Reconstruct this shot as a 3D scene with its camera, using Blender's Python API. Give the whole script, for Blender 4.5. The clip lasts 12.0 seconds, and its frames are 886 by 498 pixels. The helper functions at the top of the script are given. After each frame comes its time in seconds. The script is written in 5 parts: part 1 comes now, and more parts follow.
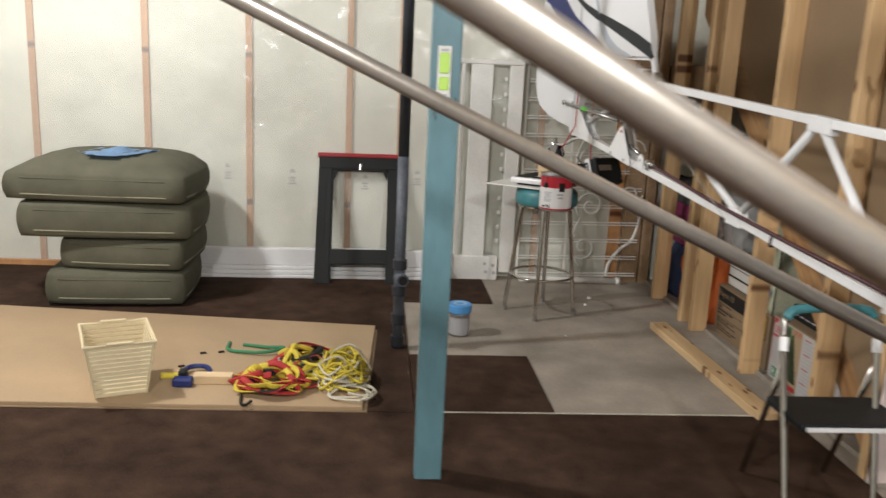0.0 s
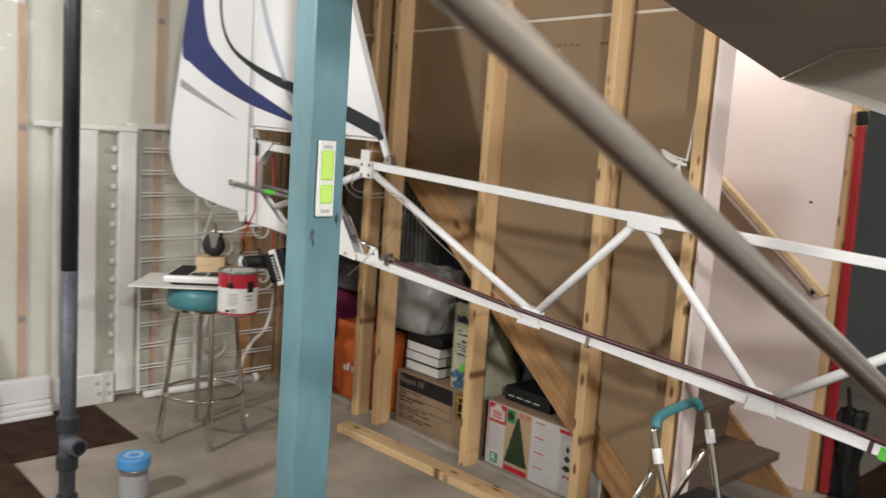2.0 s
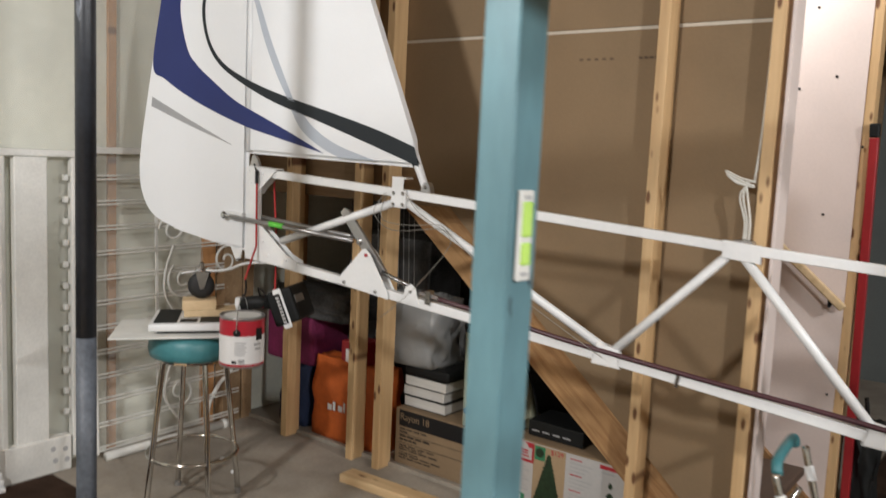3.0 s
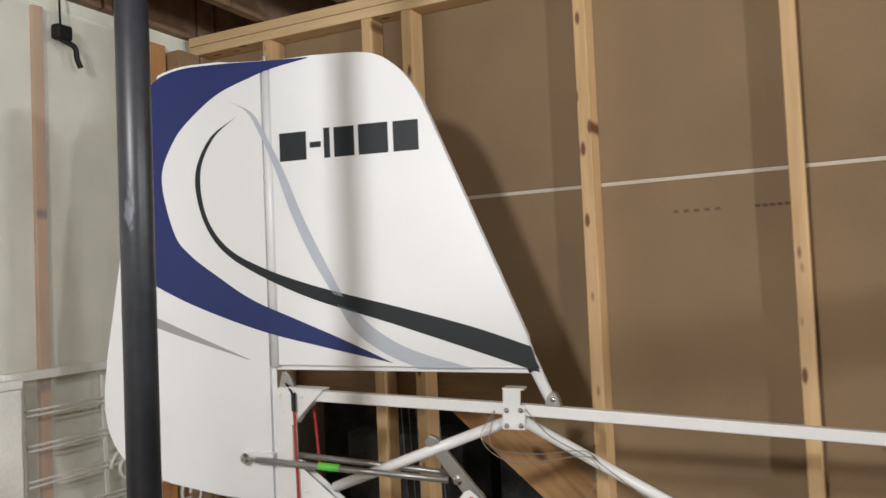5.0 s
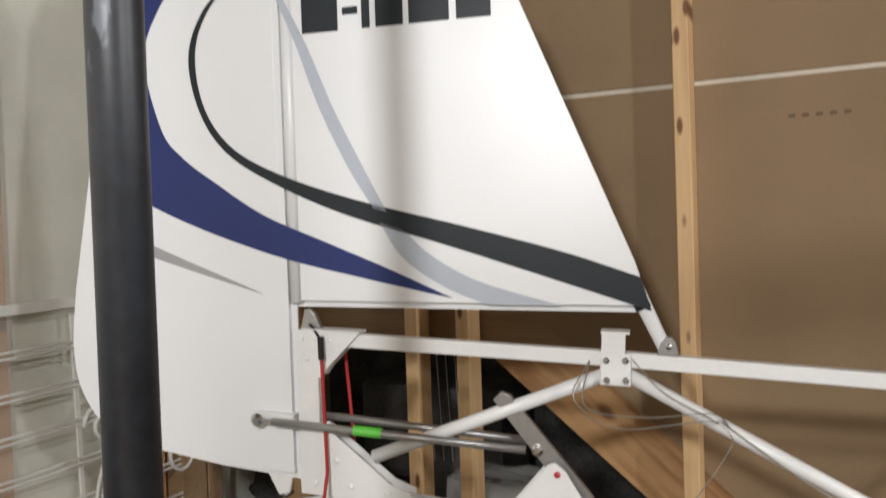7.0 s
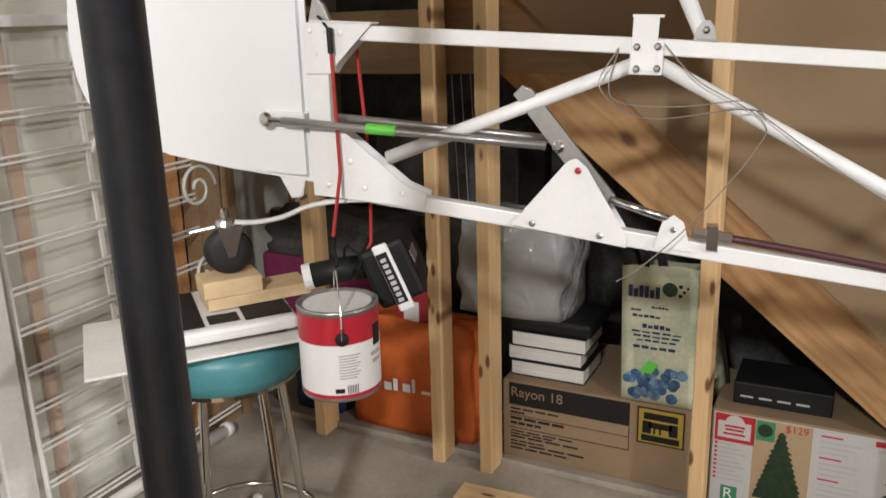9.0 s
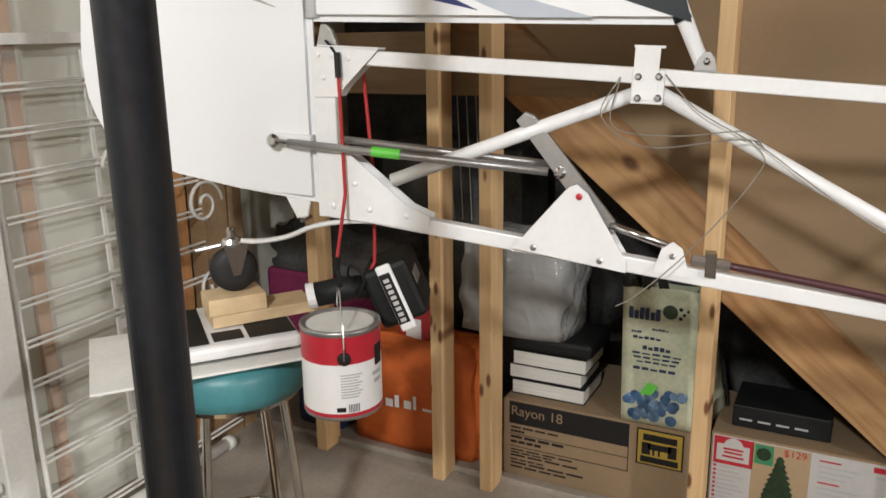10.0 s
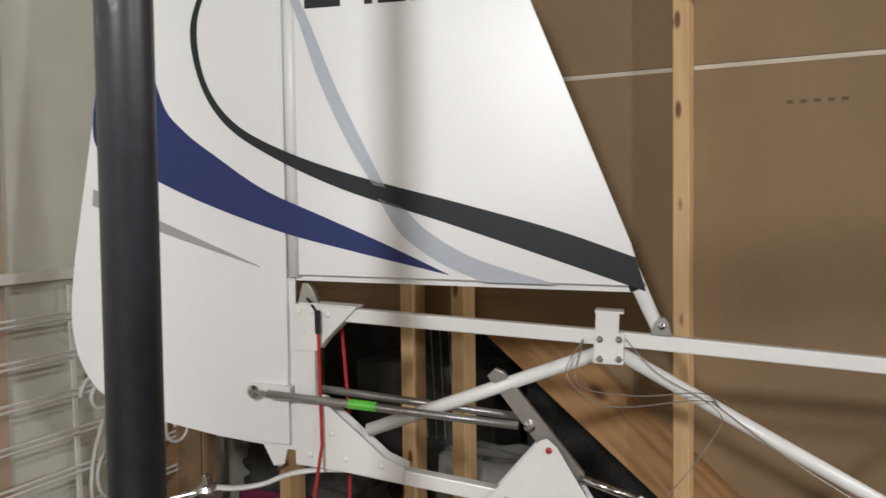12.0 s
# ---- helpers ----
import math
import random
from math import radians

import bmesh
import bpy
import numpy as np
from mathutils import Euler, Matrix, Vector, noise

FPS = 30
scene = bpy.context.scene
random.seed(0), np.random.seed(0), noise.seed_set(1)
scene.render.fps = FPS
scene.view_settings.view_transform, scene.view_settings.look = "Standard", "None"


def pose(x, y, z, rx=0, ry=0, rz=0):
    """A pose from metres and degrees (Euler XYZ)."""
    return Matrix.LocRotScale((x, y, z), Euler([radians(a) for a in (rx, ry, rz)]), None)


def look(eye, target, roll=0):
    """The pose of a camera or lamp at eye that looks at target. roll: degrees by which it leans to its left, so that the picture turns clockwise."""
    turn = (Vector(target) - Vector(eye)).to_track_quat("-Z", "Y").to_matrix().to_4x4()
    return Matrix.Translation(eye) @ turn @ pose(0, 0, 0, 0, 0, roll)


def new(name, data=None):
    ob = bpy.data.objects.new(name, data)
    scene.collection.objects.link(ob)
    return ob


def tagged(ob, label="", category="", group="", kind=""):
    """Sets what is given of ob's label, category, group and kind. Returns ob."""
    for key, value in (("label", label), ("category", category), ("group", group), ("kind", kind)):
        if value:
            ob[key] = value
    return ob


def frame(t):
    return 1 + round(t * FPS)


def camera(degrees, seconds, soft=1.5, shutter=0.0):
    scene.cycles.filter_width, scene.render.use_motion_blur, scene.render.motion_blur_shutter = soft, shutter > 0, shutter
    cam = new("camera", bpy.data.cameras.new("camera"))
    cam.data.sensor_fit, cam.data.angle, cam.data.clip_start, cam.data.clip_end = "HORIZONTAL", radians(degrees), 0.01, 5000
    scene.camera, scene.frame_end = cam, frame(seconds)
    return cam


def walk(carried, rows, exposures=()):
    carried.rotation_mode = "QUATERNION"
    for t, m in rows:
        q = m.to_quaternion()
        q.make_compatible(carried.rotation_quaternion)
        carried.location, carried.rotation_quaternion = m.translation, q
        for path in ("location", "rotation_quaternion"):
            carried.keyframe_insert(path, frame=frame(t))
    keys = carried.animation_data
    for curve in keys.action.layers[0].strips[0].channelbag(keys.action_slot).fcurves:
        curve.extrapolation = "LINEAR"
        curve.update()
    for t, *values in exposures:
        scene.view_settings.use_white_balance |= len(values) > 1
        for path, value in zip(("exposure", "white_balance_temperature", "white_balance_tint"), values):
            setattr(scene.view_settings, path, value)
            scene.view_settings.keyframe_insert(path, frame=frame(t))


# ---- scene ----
cam = camera(57.2, 12.0, shutter=0.5)
PATH = [
    (0, (-0.475, 3.148, 1.363), (-0.308, 5.092, 0.927), 2.70),
    (0.5, (-0.708, 3.414, 1.364), (-0.529, 5.355, 0.913), 3.70),
    (1, (-0.965, 3.683, 1.400), (-0.261, 5.508, 0.982), 5.97),
    (1.5, (-1.112, 3.957, 1.424), (-0.030, 5.608, 1.108), 5.07),
    (2, (-1.261, 4.227, 1.430), (0.101, 5.670, 1.181), 3.98),
    (2.5, (-1.436, 4.537, 1.445), (0.090, 5.803, 1.179), 2.94),
    (3, (-1.478, 4.895, 1.477), (0.101, 6.101, 1.250), 2.72),
    (3.5, (-1.508, 5.229, 1.527), (0.185, 6.287, 1.420), 0.12),
    (3.7, (-1.508, 5.352, 1.564), (0.234, 6.330, 1.481), -1.10),
    (5.3, (-1.219, 6.046, 1.674), (0.570, 6.936, 1.778), -2.87),
    (5.5, (-1.190, 6.112, 1.668), (0.609, 6.980, 1.774), -3.15),
    (6, (-1.079, 6.194, 1.677), (0.722, 7.054, 1.796), -2.13),
    (6.5, (-0.952, 6.286, 1.639), (0.843, 7.163, 1.732), -1.46),
    (7, (-0.900, 6.362, 1.602), (0.905, 7.221, 1.562), -1.92),
    (7.5, (-0.885, 6.384, 1.568), (0.919, 7.227, 1.380), -2.09),
    (7.7, (-0.885, 6.364, 1.530), (0.911, 7.215, 1.304), -2.68),
    (9.3, (-0.846, 6.401, 1.378), (0.869, 7.274, 0.833), -1.31),
    (9.5, (-0.854, 6.397, 1.386), (0.863, 7.273, 0.851), -1.29),
    (10, (-0.864, 6.385, 1.408), (0.859, 7.272, 0.914), -0.75),
    (10.5, (-0.877, 6.393, 1.426), (0.862, 7.281, 0.994), -0.74),
    (11, (-0.899, 6.386, 1.560), (0.854, 7.295, 1.240), -0.82),
    (11.5, (-0.907, 6.381, 1.621), (0.864, 7.299, 1.489), -0.58),
    (12, (-0.915, 6.360, 1.590), (0.893, 7.209, 1.508), -0.74),
]
walk(cam, [(t, look(eye, target, roll)) for t, eye, target, roll in PATH],
     exposures=[(0, 0.0), (0.5, 0.2), (1.5, 0.2), (2.0, 0.15), (2.5, 0.15), (3.5, -0.1), (5.5, 0.0), (6.5, 0.0), (7.5, 0.1), (9.3, 0.4), (10.5, 0.3), (11.2, 0.1), (12, -0.15)])

# ---- world, lamps, exposure ----
world = bpy.data.worlds.new("world")
scene.world = world
world.use_nodes = True
world.node_tree.nodes["Background"].inputs["Color"].default_value = (0.75, 0.8, 0.9, 1)
world.node_tree.nodes["Background"].inputs["Strength"].default_value = 0.02


# All out of view; first placed from cast shadows, others added as fill.
UNSEEN_BULBS = [(-2.4, 6.46, 2.58, 235), (-1.6, 2.7, 2.58, 260), (0.6, 2.3, 2.58, 230), (1.9, 6.25, 2.62, 40)]
for bx_, by_, bz_, watts in UNSEEN_BULBS:
    data = bpy.data.lights.new("unseen_bulb_light", "POINT")
    data.energy, data.shadow_soft_size, data.color = watts, 0.16 if watts > 300 else 0.10, (0.97, 0.975, 0.985)
    new("unseen_bulb_light", data).location = (bx_, by_, bz_ - 0.09)


# ---- materials ----
def surface(name, colour, rough=0.6, metal=0.0, vary=0.15, scale=6.0, stretch=(1, 1, 1), bump=0.1, fine=80.0, dark=None, stain=0.0, coat=0.0, island=0.0, spec=0.5, chips=None, chip_at=0.67):
    """A principled surface with broad and fine variation of colour and relief, in metres."""
    m = bpy.data.materials.new(name)
    m.use_nodes = True
    nt = m.node_tree
    b = nt.nodes["Principled BSDF"]
    b.inputs["Roughness"].default_value, b.inputs["Metallic"].default_value = rough, metal
    b.inputs["Coat Weight"].default_value = coat
    b.inputs["Specular IOR Level"].default_value = spec
    co = nt.nodes.new("ShaderNodeNewGeometry")
    mp = nt.nodes.new("ShaderNodeMapping")
    mp.inputs["Scale"].default_value = stretch
    nt.links.new(co.outputs["Position"], mp.inputs["Vector"])
    n1 = nt.nodes.new("ShaderNodeTexNoise")
    n1.inputs["Scale"].default_value, n1.inputs["Detail"].default_value = scale, 5
    n2 = nt.nodes.new("ShaderNodeTexNoise")
    n2.inputs["Scale"].default_value, n2.inputs["Detail"].default_value = fine, 3
    nt.links.new(mp.outputs[0], n1.inputs["Vector"])
    nt.links.new(mp.outputs[0], n2.inputs["Vector"])
    ramp = nt.nodes.new("ShaderNodeValToRGB")
    c = Vector(colour)
    d = Vector(dark) if dark else c * (1 - 2 * vary)
    ramp.color_ramp.elements[0].position, ramp.color_ramp.elements[1].position = 0.3, 0.72
    ramp.color_ramp.elements[0].color = (*d, 1)
    ramp.color_ramp.elements[1].color = (*(min(1, v * (1 + vary * 0.6)) for v in c), 1)
    mx = nt.nodes.new("ShaderNodeMath")
    mx.operation = "MULTIPLY_ADD"
    mx.inputs[1].default_value = 0.35
    nt.links.new(n2.outputs["Fac"], mx.inputs[0])
    half = nt.nodes.new("ShaderNodeMath")
    half.operation = "MULTIPLY"
    half.inputs[1].default_value = 0.65
    nt.links.new(n1.outputs["Fac"], half.inputs[0])
    nt.links.new(half.outputs[0], mx.inputs[2])
    nt.links.new(mx.outputs[0], ramp.inputs["Fac"])
    last = ramp.outputs["Color"]
    if island:
        info = nt.nodes.new("ShaderNodeObjectInfo")
        hsv = nt.nodes.new("ShaderNodeHueSaturation")
        mr = nt.nodes.new("ShaderNodeMapRange")
        mr.inputs["To Min"].default_value, mr.inputs["To Max"].default_value = 1 - island, 1 + island
        nt.links.new(info.outputs["Random"], mr.inputs["Value"])
        nt.links.new(mr.outputs[0], hsv.inputs["Value"])
        nt.links.new(last, hsv.inputs["Color"])
        last = hsv.outputs["Color"]
    if stain:
        n3 = nt.nodes.new("ShaderNodeTexNoise")
        n3.inputs["Scale"].default_value, n3.inputs["Detail"].default_value = 1.6, 7
        nt.links.new(co.outputs["Position"], n3.inputs["Vector"])
        r3 = nt.nodes.new("ShaderNodeValToRGB")
        r3.color_ramp.elements[0].position, r3.color_ramp.elements[1].position = 0.38, 0.62
        r3.color_ramp.elements[0].color = (1 - stain, 1 - stain, 1 - stain, 1)
        mul = nt.nodes.new("ShaderNodeMix")
        mul.data_type, mul.blend_type = "RGBA", "MULTIPLY"
        mul.inputs["Factor"].default_value = 1
        nt.links.new(n3.outputs["Fac"], r3.inputs["Fac"])
        nt.links.new(last, mul.inputs["A"])
        nt.links.new(r3.outputs["Color"], mul.inputs["B"])
        last = mul.outputs["Result"]
    if chips:
        n4 = nt.nodes.new("ShaderNodeTexNoise")
        n4.inputs["Scale"].default_value, n4.inputs["Detail"].default_value = 22, 6
        mp4 = nt.nodes.new("ShaderNodeMapping")
        mp4.inputs["Scale"].default_value = (1, 1, 0.35)
        r4 = nt.nodes.new("ShaderNodeMapRange")
        r4.inputs["From Min"].default_value, r4.inputs["From Max"].default_value = chip_at, chip_at + 0.03
        mix4 = nt.nodes.new("ShaderNodeMix")
        mix4.data_type = "RGBA"
        mix4.inputs["B"].default_value = (*chips, 1)
        nt.links.new(co.outputs["Position"], mp4.inputs["Vector"])
        nt.links.new(mp4.outputs[0], n4.inputs["Vector"])
        nt.links.new(n4.outputs["Fac"], r4.inputs["Value"])
        nt.links.new(r4.outputs[0], mix4.inputs["Factor"])
        nt.links.new(last, mix4.inputs["A"])
        last = mix4.outputs["Result"]
    nt.links.new(last, b.inputs["Base Color"])
    if bump:
        bp = nt.nodes.new("ShaderNodeBump")
        bp.inputs["Strength"].default_value, bp.inputs["Distance"].default_value = bump, 0.004
        nt.links.new(mx.outputs[0], bp.inputs["Height"])
        nt.links.new(bp.outputs[0], b.inputs["Normal"])
    return m


def wood(name, colour, dark, stretch, knots=True):
    """Sawn softwood: rings drawn out along the grain, and a few knots."""
    m = surface(name, colour, 0.65, vary=0.2, scale=14, stretch=stretch, bump=0.15, fine=60, dark=dark, island=0.08)
    if knots:
        nt = m.node_tree
        b = nt.nodes["Principled BSDF"]
        geo = nt.nodes.new("ShaderNodeNewGeometry")
        mp = nt.nodes.new("ShaderNodeMapping")
        mp.inputs["Scale"].default_value = (0, 2.2, 0.75) if stretch[2] < 0.1 else (2.2, 0.75, 0) if stretch[1] < 0.15 else (0, 2.4, 2.4)
        vo = nt.nodes.new("ShaderNodeTexVoronoi")
        vo.inputs["Scale"].default_value = 10.5
        rp = nt.nodes.new("ShaderNodeValToRGB")
        rp.color_ramp.elements[0].position, rp.color_ramp.elements[1].position = 0.13, 0.23
        rp.color_ramp.elements[0].color = (0.22, 0.12, 0.07, 1)
        mul = nt.nodes.new("ShaderNodeMix")
        mul.data_type, mul.blend_type = "RGBA", "MULTIPLY"
        mul.inputs["Factor"].default_value = 0.95
        nt.links.new(geo.outputs["Position"], mp.inputs["Vector"])
        nt.links.new(mp.outputs[0], vo.inputs["Vector"])
        nt.links.new(vo.outputs["Distance"], rp.inputs["Fac"])
        src = b.inputs["Base Color"].links[0].from_socket
        nt.links.new(src, mul.inputs["A"])
        nt.links.new(rp.outputs["Color"], mul.inputs["B"])
        nt.links.new(mul.outputs["Result"], b.inputs["Base Color"])
    return m


def film(name, tint, clear, rough, bump=0.6, scale=5.0):
    """Thin clear sheet: part of the light goes straight through, the rest is glossy plastic with folds."""
    m = bpy.data.materials.new(name)
    m.use_nodes = True
    nt = m.node_tree
    b = nt.nodes["Principled BSDF"]
    b.inputs["Base Color"].default_value = (*tint, 1)
    b.inputs["Roughness"].default_value = rough
    tr = nt.nodes.new("ShaderNodeBsdfTransparent")
    mixer = nt.nodes.new("ShaderNodeMixShader")
    mixer.inputs[0].default_value = 1 - clear
    geo = nt.nodes.new("ShaderNodeNewGeometry")
    n1 = nt.nodes.new("ShaderNodeTexNoise")
    n1.inputs["Scale"].default_value, n1.inputs["Detail"].default_value, n1.inputs["Distortion"].default_value = scale, 4, 1.2
    bp = nt.nodes.new("ShaderNodeBump")
    bp.inputs["Strength"].default_value, bp.inputs["Distance"].default_value = bump, 0.03
    nt.links.new(geo.outputs["Position"], n1.inputs["Vector"])
    nt.links.new(n1.outputs["Fac"], bp.inputs["Height"])
    nt.links.new(bp.outputs[0], b.inputs["Normal"])
    nt.links.new(tr.outputs[0], mixer.inputs[1])
    nt.links.new(b.outputs[0], mixer.inputs[2])
    nt.links.new(mixer.outputs[0], nt.nodes["Material Output"].inputs["Surface"])
    return m


M_STUD = wood("stud_wood", (0.60, 0.41, 0.215), (0.45, 0.28, 0.13), (1, 1, 0.08))
M_STUD_Y = wood("plank_wood", (0.64, 0.46, 0.26), (0.48, 0.32, 0.16), (1, 0.08, 1))
M_STRINGER = wood("stringer_wood", (0.46, 0.27, 0.12), (0.30, 0.165, 0.07), (1, 0.2, 0.2), False)


def board_figure(m, slope):
    """Adds drawn-out rings and a few large knots to a wide board in the y-z plane that rises at slope."""
    nt = m.node_tree
    b = nt.nodes["Principled BSDF"]
    geo = nt.nodes.new("ShaderNodeNewGeometry")
    turn = nt.nodes.new("ShaderNodeMapping")
    turn.inputs["Rotation"].default_value = (-slope, 0, 0)
    nt.links.new(geo.outputs["Position"], turn.inputs["Vector"])
    for kind in ("rings", "knots"):
        mp = nt.nodes.new("ShaderNodeMapping")
        mp.inputs["Scale"].default_value = (0, 0.9, 9.0) if kind == "rings" else (0, 3.2, 5.5)
        nt.links.new(turn.outputs[0], mp.inputs["Vector"])
        rp = nt.nodes.new("ShaderNodeValToRGB")
        if kind == "rings":
            tex = nt.nodes.new("ShaderNodeTexNoise")
            tex.inputs["Scale"].default_value = 2.2
            tex.inputs["Detail"].default_value = 6
            tex.inputs["Distortion"].default_value = 1.6
            out = tex.outputs["Fac"]
            rp.color_ramp.elements[0].position, rp.color_ramp.elements[1].position = 0.35, 0.6
            rp.color_ramp.elements[0].color = (0.62, 0.52, 0.42, 1)
        else:
            tex = nt.nodes.new("ShaderNodeTexVoronoi")
            tex.inputs["Scale"].default_value = 1.5
            out = tex.outputs["Distance"]
            rp.color_ramp.elements[0].position, rp.color_ramp.elements[1].position = 0.13, 0.22
            rp.color_ramp.elements[0].color = (0.18, 0.1, 0.06, 1)
        nt.links.new(mp.outputs[0], tex.inputs["Vector"])
        nt.links.new(out, rp.inputs["Fac"])
        mul = nt.nodes.new("ShaderNodeMix")
        mul.data_type, mul.blend_type = "RGBA", "MULTIPLY"
        mul.inputs["Factor"].default_value = 0.85
        nt.links.new(b.inputs["Base Color"].links[0].from_socket, mul.inputs["A"])
        nt.links.new(rp.outputs["Color"], mul.inputs["B"])
        nt.links.new(mul.outputs["Result"], b.inputs["Base Color"])


board_figure(M_STRINGER, radians(41))
M_DULLWOOD = wood("old_wood", (0.30, 0.2, 0.11), (0.2, 0.12, 0.06), (1, 0.1, 1))
M_PALEWOOD = wood("pale_offcut", (0.68, 0.52, 0.32), (0.52, 0.37, 0.2), (0.15, 1, 1), False)
M_KRAFT = surface("kraft_board_back", (0.27, 0.183, 0.102), 0.85, vary=0.06, scale=3, bump=0.06, fine=120, stain=0.12)
M_TAPE = surface("joint_edge", (0.62, 0.55, 0.45), 0.8, vary=0.1)
M_PINK = surface("drywall_face", (0.76, 0.65, 0.60), 0.85, vary=0.04, scale=2, bump=0.05, stain=0.1)
M_CONCRETE = surface("concrete", (0.41, 0.36, 0.295), 0.75, vary=0.14, scale=5, bump=0.25, fine=55, stain=0.3)
M_CARPET = surface("carpet", (0.07, 0.041, 0.027), 0.95, vary=0.3, scale=9, bump=1.0, fine=170, stain=0.35, spec=0.1)
M_INSUL = surface("insulation", (0.80, 0.80, 0.69), 0.9, vary=0.08, scale=4, bump=0.3, fine=30, stain=0.12)
M_WALLSTUD = wood("wall_stud", (0.52, 0.27, 0.11), (0.38, 0.18, 0.07), (1, 1, 0.08))
M_FILM = film("vapour_film", (0.82, 0.82, 0.76), 0.70, 0.11, 0.42, 5.0)
M_JOIST = wood("joist_wood", (0.22, 0.14, 0.08), (0.14, 0.085, 0.05), (1, 0.1, 1))
# Grey made darker in the colour itself, for the dimness of the far side.
M_GREYWALL_DIM = surface("far_wall_dimmed", (0.14, 0.155, 0.15), 0.7, vary=0.1, scale=3, bump=0.2)
M_BLOCKWALL = surface("plain_wall", (0.5, 0.48, 0.42), 0.9, vary=0.08, scale=3)
M_WHITE = surface("white_powder_coat", (0.78, 0.78, 0.77), 0.32, vary=0.04, scale=8, bump=0.02)
M_WHITEDIRTY = surface("white_paint", (0.80, 0.79, 0.74), 0.5, vary=0.1, scale=6, bump=0.05, stain=0.12)
M_FABRIC = surface("tail_fabric", (0.79, 0.80, 0.81), 0.36, vary=0.025, scale=3, bump=0.03, fine=200)
M_BLUE = surface("navy_film", (0.022, 0.034, 0.14), 0.4, vary=0.05, bump=0.0, spec=0.3)
M_DARK = surface("charcoal_film", (0.018, 0.023, 0.027), 0.45, vary=0.05, bump=0.0, spec=0.25)
M_SILVER = surface("silver_film", (0.44, 0.48, 0.54), 0.35, vary=0.04, bump=0.0)
M_GREY = surface("grey_film", (0.34, 0.34, 0.345), 0.4, vary=0.04, bump=0.0)
M_TEAL = surface("teal_paint", (0.15, 0.295, 0.335), 0.42, vary=0.12, scale=5, stretch=(1, 1, 0.3), bump=0.12, fine=40, stain=0.25, chips=(0.03, 0.035, 0.04))
M_TEALV = surface("teal_vinyl", (0.06, 0.22, 0.24), 0.4, vary=0.12, bump=0.1)
M_ABS = surface("black_pipe", (0.03, 0.034, 0.042), 0.42, vary=0.3, scale=5, bump=0.03, stain=0.3, chips=(0.10, 0.11, 0.13), chip_at=0.68)
M_ABSDUST = surface("dusty_pipe", (0.11, 0.125, 0.15), 0.55, vary=0.35, scale=9, bump=0.05, stain=0.4)
M_ALU = surface("worn_aluminium", (0.70, 0.64, 0.56), 0.30, 0.75, vary=0.1, scale=10, bump=0.04)
M_STEEL = surface("bright_steel", (0.62, 0.62, 0.62), 0.22, 1.0, vary=0.08, bump=0.02)
M_GREYSTEEL = surface("grey_steel", (0.42, 0.41, 0.40), 0.35, 0.8, vary=0.1, bump=0.03)
M_CHROME = surface("chrome", (0.66, 0.64, 0.60), 0.12, 1.0, vary=0.05, bump=0.0)
M_RUBBER = surface("black_rubber", (0.015, 0.015, 0.016), 0.6, vary=0.2)
M_BLACK = surface("black_plastic", (0.012, 0.013, 0.013), 0.55, vary=0.15, spec=0.25)
M_RED = surface("red_plastic", (0.34, 0.02, 0.025), 0.4, vary=0.12)
M_LABELRED = surface("label_red", (0.45, 0.02, 0.035), 0.35, vary=0.05, bump=0)
M_LABELWHITE = surface("label_white", (0.78, 0.77, 0.76), 0.4, vary=0.03, bump=0)
M_PRINTWHITE = surface("print_white", (0.5, 0.49, 0.475), 0.5, vary=0.06, bump=0)
M_TREAD = wood("dark_tread", (0.11, 0.07, 0.05), (0.07, 0.045, 0.03), (0.1, 1, 1), False)
M_INK = surface("ink", (0.016, 0.015, 0.015), 0.6, vary=0.05, bump=0, spec=0.2)
M_KRAFTPRINT = surface("faded_print_on_kraft", (0.15, 0.10, 0.06), 0.85, vary=0.2, bump=0)
M_INKGREY = surface("grey_ink", (0.42, 0.42, 0.42), 0.5, vary=0.05, bump=0)
M_CARDBOARD = surface("cardboard", (0.29, 0.2, 0.115), 0.85, vary=0.08, scale=5, bump=0.08, stain=0.12)
M_HARDBOARD = surface("sheet_board", (0.42, 0.30, 0.175), 0.7, vary=0.06, scale=3, bump=0.05, stain=0.1)
M_OLIVE = surface("olive_cloth", (0.115, 0.112, 0.078), 0.9, vary=0.12, scale=8, bump=0.35, fine=260, stain=0.12, spec=0.2)
M_OLIVEPIPE = surface("olive_piping", (0.26, 0.25, 0.17), 0.85, vary=0.1)
M_PAPERBLUE = surface("blue_paper", (0.30, 0.47, 0.68), 0.8, vary=0.08, bump=0.1)
M_BLUETAPE = surface("blue_tape", (0.08, 0.30, 0.62), 0.6, vary=0.12)
M_CREAM = surface("cream_plastic", (0.72, 0.62, 0.40), 0.5, vary=0.06)
M_LIME = surface("lime_vial", (0.52, 0.78, 0.16), 0.25, vary=0.05, bump=0)
M_ORANGE = surface("orange_cloth", (0.62, 0.13, 0.02), 0.7, vary=0.12, scale=9, bump=0.4, fine=40)
M_NAVY = surface("navy_cloth", (0.02, 0.035, 0.09), 0.8, vary=0.2)
M_MAGENTA = surface("plum_cloth", (0.22, 0.02, 0.085), 0.8, vary=0.2, scale=10, bump=0.4)
# Dark cloth and crate colour; also the shade sheet under the stairs.
M_DARKJUNK_SHADE = surface("dark_cloth_and_shade", (0.085, 0.083, 0.08), 0.85, vary=0.4, scale=9, bump=0.4)
